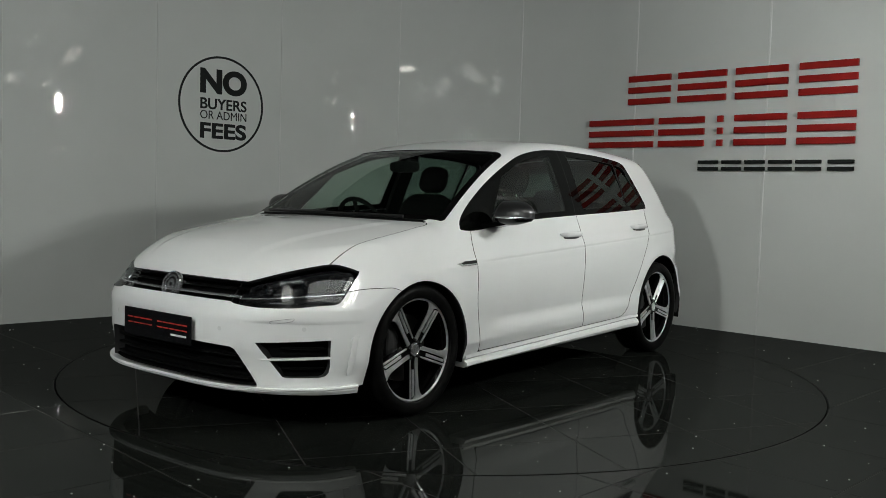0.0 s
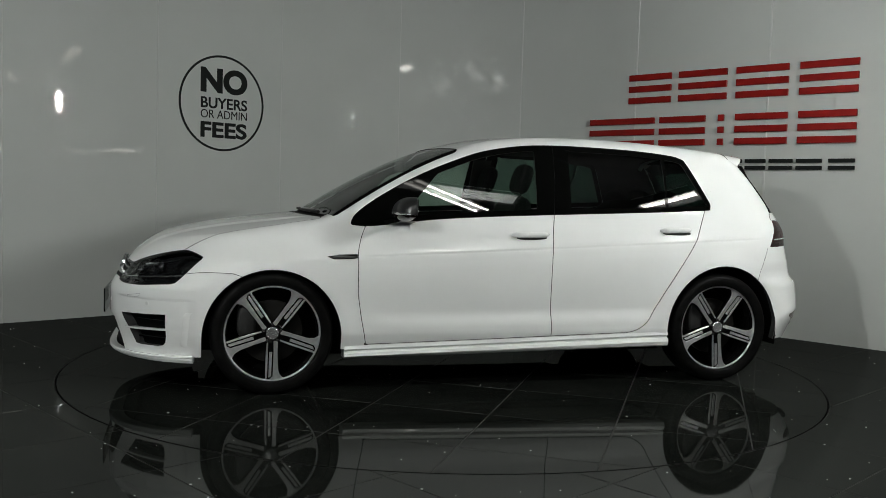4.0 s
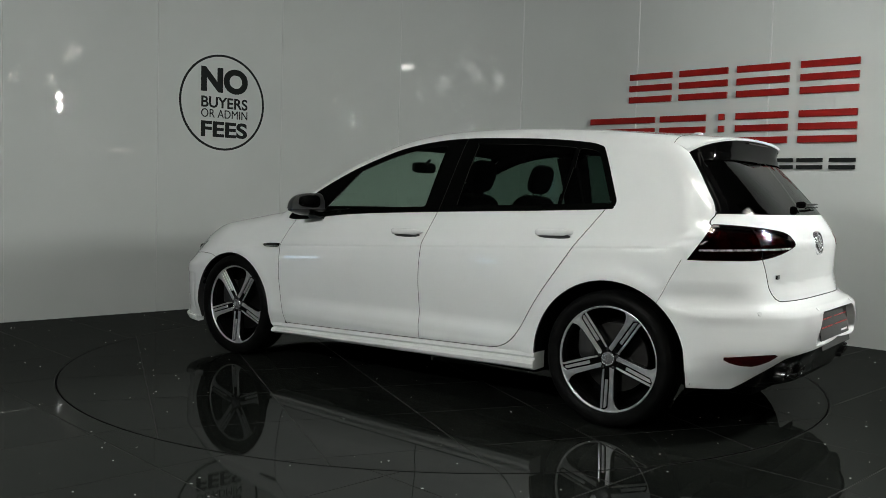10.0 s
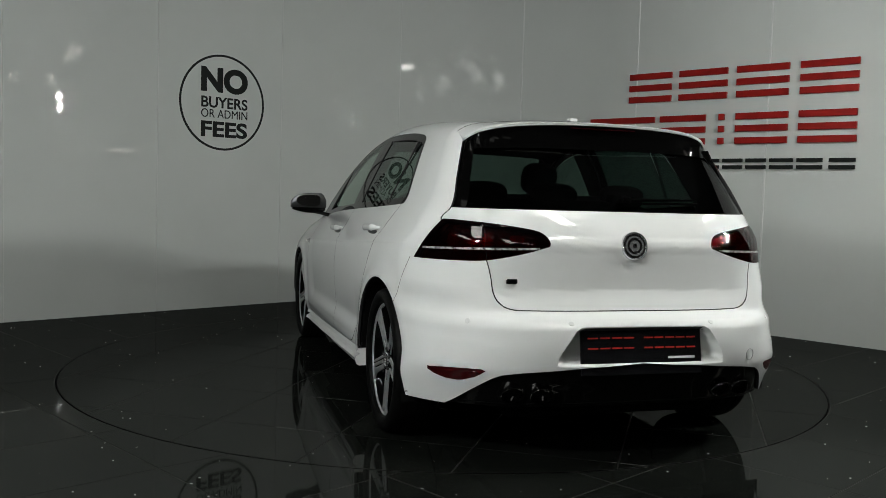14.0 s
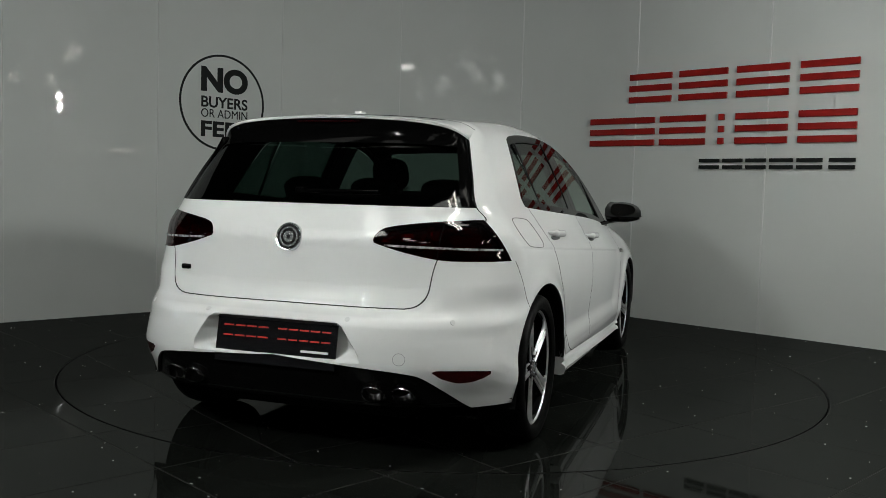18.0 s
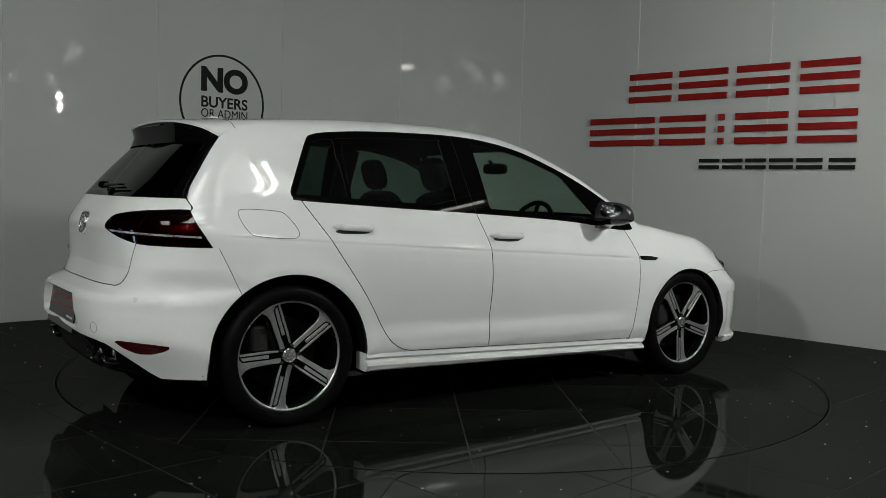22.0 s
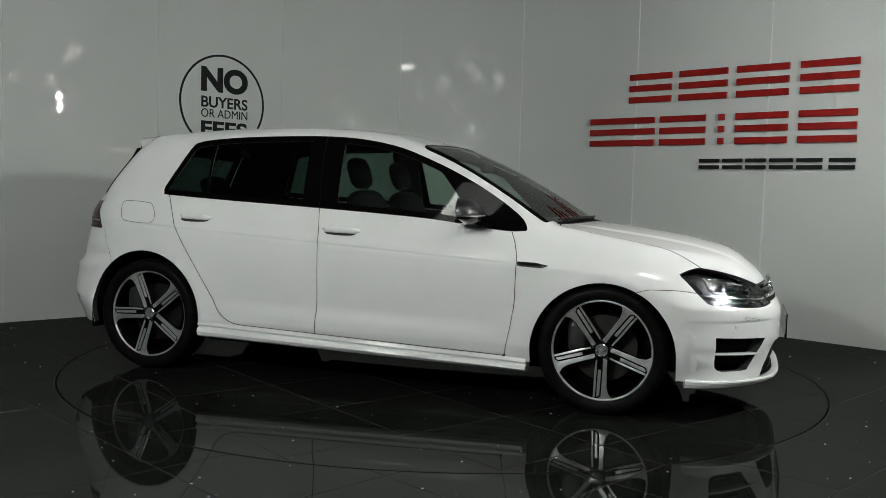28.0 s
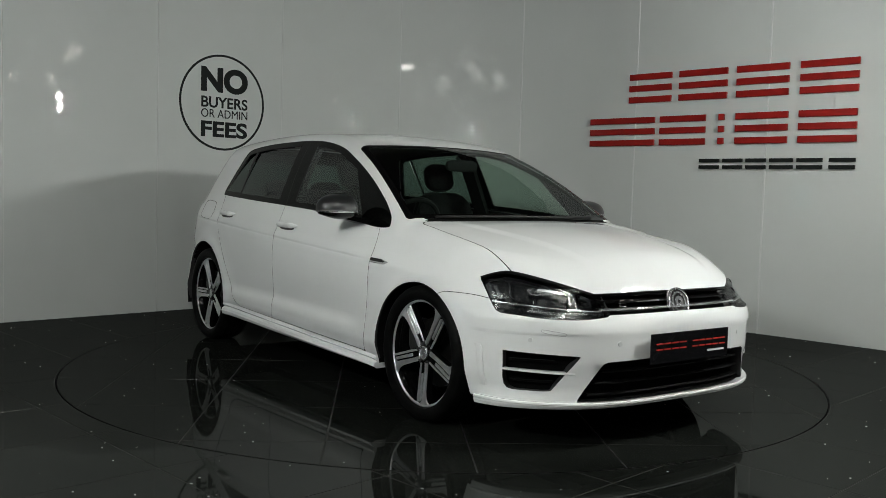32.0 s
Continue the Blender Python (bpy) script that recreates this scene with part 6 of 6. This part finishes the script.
    for i in range(n + 1):
        a = -1 + 2 * i / n
        ang = a * math.pi / 2 * .985
        c = on_skin((1.30, 1e-4, .215), (math.cos(abs(ang)), math.sin(abs(ang)), 0))
        q = Vector(skin_normal(np.array([c]))[0])
        q.z = 0
        q.normalize()
        e = abs(a) ** 3.0
        out = .024 - .012 * e
        zt = .2085 + .006 * e
        zb = .180 - .034 * e
        prof = [(-.014, zt - .004), (-.006, zt - .0015), (out * .75, zt), (out, zt - .004), (out + .001, zt - .010), (out - .003, zt - .013), (out - .004, zt - .020), (out - .002, (zt + zb) / 2), (out - .012 + .006 * e, zb + .004), (out - .022, zb), (-.05 + .024 * e, zb + .002 + .012 * e), (-.05 + .024 * e, zt - .004)]
        row = [Vector((c.x + q.x * k, (c.y + q.y * k) * (1 if a >= 0 else -1), z)) for k, z in prof]
        rows.append(row if a != 0 else row)
    keep = [r for r in rows if max(p.x for p in r) > 1.675]
    loft(bm, keep)
    smooth_angle(part("front_splitter", bm, M_PAINT, car, "white bumper lip"), 28)
    # roof spoiler over the rear glass
    WIDE = .586

    def edge(y):
        k = abs(y) / WIDE
        return -1.700 + .025 * k * k + .108 * k ** 7, k

    def hull(x, y):
        hit, nrm, _, _ = SKIN_TREE[0].ray_cast(Vector((x, abs(y) + 1e-4, 1.0)), Vector((0, 0, 1)))
        return hit.z

    def crest(x, y, k, t):
        ends = TOP(np.array([x, -1.50]))
        return hull(-1.50, min(abs(y), WIDE)) + float(ends[0] - ends[1]) + .0025 + .003 * t - .030 * k ** 7 * t
    bm = bmesh.new()
    rows = []
    for i in range(65):
        y = -WIDE + 2 * WIDE * i / 64
        xe, k = edge(y)
        xs = -1.495
        sec = []
        for t in (0, .2, .4, .6, .8, .93, 1.0):
            x = xs + (xe - xs) * t
            z = crest(x, y, k, t)
            sec.append(Vector((x, y, z - (.004 if t == 1 else 0))))
        zt = sec[-1].z
        sec += [Vector((xe + .003, y, zt - .009)), Vector((xe + .03 * (1 - .6 * k ** 4), y, zt - .013)), Vector((xs - .01, y, zt - .012))]
        rows.append(sec)
    loft(bm, rows)
    sp = smooth_angle(part("roof_spoiler", bm, M_PAINT, car, "white roof spoiler with black underside"), 40)
    bm = bmesh.new()
    rows = []
    for i in range(49):
        y = -.572 + 1.144 * i / 48
        xe, k = edge(y)
        zt = crest(xe, y, k, 1.0)
        foot = tail_at(y, 1.268 - .015 * k ** 4, .003) if abs(y) < .562 else tail_at(math.copysign(.562, y), 1.253, .003)
        a = Vector((xe + .007, y, zt - .0145))
        m1 = a.lerp(foot, .45) + Vector((.012, 0, 0))
        rows.append([a, m1, foot, foot + Vector((.02, 0, .012)), Vector((xe + .045, y, zt - .013))])
    loft(bm, rows)
    smooth_angle(part("spoiler_underside", bm, M_FINBLACK, sp, "black underside"), 60)
    bm = bmesh.new()
    tube(bm, [Vector((-1.4945, y, crest(-1.4945, y, abs(y) / WIDE, 0.0) + .0002)) for y in [-WIDE + 2 * WIDE * i / 40 for i in range(41)]], .0016, 5)
    part("spoiler_joint", bm, M_GAPLINE, sp)
    # black fins down the sides of the rear glass
    for s in (1, -1):
        bm = bmesh.new()
        rows = []
        for i in range(15):
            t = i / 14
            z = 1.296 - .279 * t
            y = float(GATE_HALF(np.array([z]))[0])
            c, d = tail_point(y - .006, z), tail_point(y - .045, z)
            h = .006 * (1 - t) + .030 * max(0.0, 1 - t / .30) ** 1.6
            rows.append([Vector((p.x + o, p.y * s, p.z)) for p, o in ((c, .004), (c, -.003 - h * .6), (c.lerp(d, .2), -.004 - h), (c.lerp(d, .45), -.003 - h * .85), (d, .003))])
        loft(bm, rows)
        smooth_angle(part("spoiler_fin", bm, M_FINBLACK, sp, "black side fin"), 50)
    bm = bmesh.new()
    box(bm, -1.699, -1.692, -.15, .15, 1.356, 1.362, .002)
    part("high_brake_light", bm, M_LENSRED, sp)
    # rear wiper
    bm = bmesh.new()
    c = tail_point(0.0, 1.045, .03)
    superbox(bm, c.x + .012, 0, c.z, .024, .022, .017, 3.0, None)
    wp = part("rear_wiper", bm, M_FINBLACK, car, "black rear wiper arm and blade")
    bm = bmesh.new()
    tube(bm, [tail_at(y, 1.048 + .02 * abs(y), .022) for y in (0, -.08, -.18, -.27, -.33)], [.010, .008, .006, .005, .003], 8)
    part("wiper_arm", bm, M_FINBLACK, wp)
    bm = bmesh.new()
    tube(bm, [tail_at(y, 1.040 + .02 * abs(y), .010) for y in (-.08, -.16, -.25, -.34)], .0045, 6)
    part("wiper_blade", bm, M_FINBLACK, wp)
    # front wipers
    for y0, y1 in ((.50, -.10), (-.02, -.58)):
        bm = bmesh.new()
        pts = []
        for i in range(9):
            y = y0 + (y1 - y0) * i / 8
            x = 1.085 - .17 * y * y + .004
            z = float(TOP(np.array([x + .13 * y * y]))[0]) - .035 * y * y + .008
            pts.append(Vector((x, y, z)))
        tube(bm, pts, [.009, .009, .008, .008, .007, .007, .006, .006, .005], 8)
        part("windscreen_wiper", bm, M_SATINBLACK, car)
    # badges as plain round shapes
    for c, axis, r, nm in ((nose_point(0, .612, .002), Vector((1, 0, .35)), .066, "front_badge"), (tail_point(0, .881, -.003), Vector((-1, 0, .18)), .057, "rear_badge")):
        turn = Matrix.Translation(c) @ axis.to_track_quat("Z", "Y").to_matrix().to_4x4()
        bm = bmesh.new()
        rows = [[turn @ Vector((q * math.cos(k * math.tau / 48), q * math.sin(k * math.tau / 48), h)) for k in range(48)] for q, h in ((r, -.01), (r, .006), (r * .96, .010), (r * .88, .009), (r * .85, .005))]
        loft(bm, rows, caps=False)
        bd = smooth_angle(part(nm, bm, M_LAMPSILVER, car, "round chrome badge"), 50)
        bm = bmesh.new()
        bmesh.ops.create_cone(bm, cap_ends=True, segments=40, radius1=r * .87, radius2=r * .86, depth=.006, matrix=turn @ Matrix.Translation((0, 0, .003)))
        part("badge_field", bm, M_BADGE, bd)
        for q0, q1 in ((.72, .56), (.40, .16)):
            bm = bmesh.new()
            rows = [[turn @ Vector((r * q * math.cos(k * math.tau / 40), r * q * math.sin(k * math.tau / 40), h)) for k in range(40)] for q, h in ((q0, .004), (q0 * .97, .009), (q1 * 1.05, .009), (q1, .004))]
            loft(bm, rows, caps=False)
            smooth_angle(part("badge_ring", bm, M_LAMPSILVER, bd), 50)
    bm = bmesh.new()
    c = tail_point(.50, .735, .003)
    superbox(bm, c.x, c.y, c.z, .006, .024, .011, 5.0)
    part("boot_badge", bm, M_CHROME, car, "small chrome badge block")
    bm = bmesh.new()
    c = nose_point(.335, .611, .002)
    superbox(bm, c.x, -c.y, c.z, .006, .022, .009, 5.0)
    part("grille_badge", bm, M_CHROME, car, "small chrome badge block")
    # number plates
    for nm, x, z, tilt, sgn, half in (("front_plate", 2.190, .428, 0, 1, .066), ("rear_plate", -2.104, .480, -9, -1, .094)):
        pl = part(nm, plate_mesh(half), M_PLATE, car, "black plate with plain red and white bars")
        pl.matrix_basis = pose(x, 0, z, 0, tilt * 1.0, 0 if sgn > 0 else 180)
        up = half - .056
        for mat, y0, y1, z0, z1 in ((M_PLATERED, -.235, -.030, -.012 + up * .5, .014 + up), (M_PLATERED, .005, .240, -.012 + up * .5, .014 + up), (M_PLATEWHITE, .110, .235, -.034, -.025)):
            bm = bmesh.new()
            n = 1 if mat is M_PLATEWHITE else 4 if y1 < 0 else 5
            w = (y1 - y0) / n
            for i in range(n):
                for zz in (z0, z1 - .006) if n > 1 else (z0,):
                    bm = bmesh.new()
                    box(bm, .0045, .0052, y0 + w * i + .004, y0 + w * (i + 1) - .004, zz, zz + (.006 if n > 1 else z1 - z0))
                    part("plate_bar", bm, mat, pl)
    # towing eye cover in the rear bumper
    c = tail_point(.506, .449)
    nn = Vector(skin_normal(np.array([[c.x, c.y, c.z]]))[0])
    turn = nn.to_track_quat("Z", "Y").to_matrix()
    bm = bmesh.new()
    tube(bm, [mirrored(c + turn @ Vector((.023 * math.cos(k * math.tau / 28), .023 * math.sin(k * math.tau / 28), .0003)), -1) for k in range(28)], .0011, 5, closed=True)
    part("tow_cover", bm, M_SOFTJOINT, car, "round towing eye cover joint")
    # fuel flap outline on the right flank
    bm.free()
    flap = spline_loop([(-1.547, .965), (-1.50, .974), (-1.38, .968), (-1.335, .955), (-1.294, .90), (-1.290, .862), (-1.33, .848), (-1.47, .856), (-1.515, .872), (-1.545, .925)], 4)
    bm = bmesh.new()
    tube(bm, [side_point(x, z, .0002, -1) for x, z in flap], .0014, 5, closed=True)
    part("fuel_flap", bm, M_GAPLINE, car, "fuel flap joint on the rear wing")
    bm = bmesh.new()
    box(bm, -1.40, -1.36, -.02, .02, 1.415, 1.43, .006)
    part("roof_aerial", bm, M_PAINT, car)


M_SHADEGREY = material("handle_shade_grey", (0.05, 0.05, 0.05), 0.5)
M_TAILCELL = material("red_lamp_cell", (0.22, 0.03, 0.035), 0.18, metal=0.8)
M_TAILBAR = mottle(material("pale_light_bar", (0.35, 0.33, 0.33), 0.2), (0.06, 0.05, 0.05), (0.75, 0.7, 0.7), 60.0)
M_LAMPGLASS = material("dark_projector_glass", (0.01, 0.012, 0.014), 0.03, spec=0.8)
M_INTAKE = material("dull_black_slat", (0.003, 0.003, 0.003), 0.55, spec=0.04)
M_BADGE = mottle(material("badge_black", (0.01, 0.01, 0.01), 0.2), (0.006, 0.006, 0.006), (0.02, 0.02, 0.02), 45.0)
M_EXHAUST = material("dark_chrome", (0.40, 0.40, 0.40), 0.16, metal=1.0)
M_SENSOR = material("painted_sensor", (0.62, 0.63, 0.62), 0.35)


MIRROR_Z = .958


def mirror_size(t):
    """How full the mirror shell is along its length, blunt inside and drawn out to the tip."""
    return min(1.0, .45 + (t / .13) ** .6 * .55) * (1 - max(0.0, (t - .42) / .61) ** 2.3) ** .5


def mirror_back(y):
    """Where the rear edge of the mirror shell stands."""
    return .583 + .20 * (y - .925)


def mirror_profile(t):
    """Distance out, rear edge, front edge and height of the mirror shell along its length."""
    y, k = .815 + .220 * t, mirror_size(t)
    xb = mirror_back(y)
    return y, xb, xb + (.142 - .050 * t) * k ** .8, .092 * k ** .8


def mirror_front(t, s):
    """A point along the lower front edge of the mirror shell."""
    y, xb, xf, h = mirror_profile(t)
    return Vector((xf + .001, y * s, MIRROR_Z + .003))


def mirrored(v, s):
    return Vector((v.x, v.y * s, v.z))


def tail_at(y, z, out):
    c = tail_point(abs(y), z, out)
    return mirrored(c, 1 if y >= 0 else -1)


def front_line(a, z, out):
    """Point on the nose where y + 0.6 (2.1 - x) equals a."""
    lo, hi = .2, .86
    for _ in range(30):
        m = (lo + hi) / 2
        c = nose_point(m, z, 0)
        if m + .6 * (2.1 - c.x) < a:
            lo = m
        else:
            hi = m
    return nose_point((lo + hi) / 2, z, out)


def tail_line(b, z, out):
    lo, hi = .2, .80
    for _ in range(24):
        m = (lo + hi) / 2
        c = tail_point(m, z, 0)
        if m + .6 * (c.x + 2.0) < b:
            lo = m
        else:
            hi = m
    return tail_point((lo + hi) / 2, z, out)


def tail_gate_point(z, dy, out):
    y = .590 + .20 * max(0, z - .81) * .3 + dy
    return tail_point(y, z, out)


def plate_mesh(half):
    bm = bmesh.new()
    box(bm, -.004, .004, -.262, .262, -half, half, .003)
    return bm


# ------------------------------------------------------------------ cabin
def car_cabin(car):
    def seat(x, y, wide):
        st = empty("seat")
        st.parent = car
        bm = bmesh.new()
        superbox(bm, x + .22, y, .50, .27, wide, .09, 4.0)
        part("cushion", bm, M_CLOTH, st)
        bm = bmesh.new()
        m = Matrix.Translation((x, y, .52)) @ Matrix.Rotation(radians(-18), 4, "Y")
        superbox(bm, 0, 0, .26, .07, wide, .32, 4.0, m)
        part("backrest", bm, M_CLOTH, st)
        return st, m
    for y in (.33, -.33):
        st, m = seat(-.02, y, .235)
        bm = bmesh.new()
        superbox(bm, .01, 0, .685, .045, .112, .095, 3.0, m)
        part("headrest", bm, M_CLOTH, st)
        for dy in (-.05, .05):
            bm = bmesh.new()
            tube(bm, [m @ Vector((.0, dy, .54)), m @ Vector((.01, dy, .64))], .006, 6)
            part("headrest_post", bm, M_CHROME, st)
    st, m = seat(-1.02, 0, .60)
    for y in (.36, 0, -.36):
        bm = bmesh.new()
        superbox(bm, .0, y, .58, .045, .12, .06, 3.0, m)
        part("headrest", bm, M_CLOTH, st)
    # dashboard
    bm = bmesh.new()
    rows = []
    for i in range(21):
        y = -.70 + 1.40 * i / 20
        hump = .035 * math.exp(-((y + .35) / .17) ** 2)
        rows.append([Vector((.99 - .16 * y * y, y, .905)), Vector((.86 - .1 * y * y, y, .925)), Vector((.66, y, .915 + hump)), Vector((.60, y, .86)), Vector((.66, y, .70)), Vector((.72, y, .50)), Vector((1.0, y, .50))])
    loft(bm, rows)
    smooth_angle(part("dashboard", bm, M_DARKIN, car), 40)
    # steering wheel on the right
    m = Matrix.Translation((.47, -.35, .865)) @ Matrix.Rotation(radians(-66), 4, "Y")
    bm = bmesh.new()
    tube(bm, [m @ Vector((.182 * math.cos(k * math.tau / 40), .182 * math.sin(k * math.tau / 40), 0)) for k in range(40)], .015, 8, closed=True)
    sw = part("steering_wheel", bm, M_DARKIN, car)
    bm = bmesh.new()
    superbox(bm, 0, 0, 0, .06, .075, .03, 3.0, m)
    for a in (0, 180, 270):
        d = Vector((math.cos(radians(a + 90)), math.sin(radians(a + 90)), 0))
        tube(bm, [m @ (d * .05), m @ (d * .178)], .014, 6)
    part("steering_spokes", bm, M_DARKIN, sw)
    # inside mirror
    bm = bmesh.new()
    superbox(bm, .47, 0, 1.235, .018, .115, .035, 4.0)
    tube(bm, [(.47, 0, 1.25), (.42, 0, 1.285)], .010, 6)
    part("inside_mirror", bm, M_DARKIN, car)
    bm = bmesh.new()
    box(bm, -1.70, -1.20, -.56, .56, .86, .875, .004)
    part("parcel_shelf", bm, M_DARKIN, car)
    bm = bmesh.new()
    for s in (1, -1):
        for i in (0,):
            rows = []
            for k in range(9):
                z = .62 + .70 * k / 8
                y = float(side_half(np.array([-.26]), np.array([z]))[0]) - .035
                rows.append([Vector((-.20, y * s, z)), Vector((-.33, y * s, z)), Vector((-.33, (y - .03) * s, z)), Vector((-.20, (y - .03) * s, z))])
            loft(bm, rows)
    part("centre_pillars", bm, M_DARKIN, car)


def build_car():
    car = empty("car")
    holders = car_body(car)
    car_wheels(car)
    car_trim(car, holders)
    car_cabin(car)
    return tagged(car, "white five-door hatchback with black alloy wheels, parked on the turntable", "car")


car = build_car()
# CAR-END


# ------------------------------------------------------------------ movement
# the table's turn every two seconds, in degrees
TURNS = (-128.21, -146.09, -164.01, -181.45, -198.92, -216.91, -235.03, -253.07, -270.99, -289.18, -306.99, -324.99, -342.76, -360.45, -378.15, -395.92, -413.72)
CAR_SHIFT = Vector((-0.1865, -0.1112, 0.0))


def motions():
    rows = [(2.0 * i, Matrix.Rotation(radians(a), 4, "Z")) for i, a in enumerate(TURNS)]
    walk(turntable, rows)
    walk(car, [(t, m @ Matrix.Translation(CAR_SHIFT)) for t, m in rows])


motions()
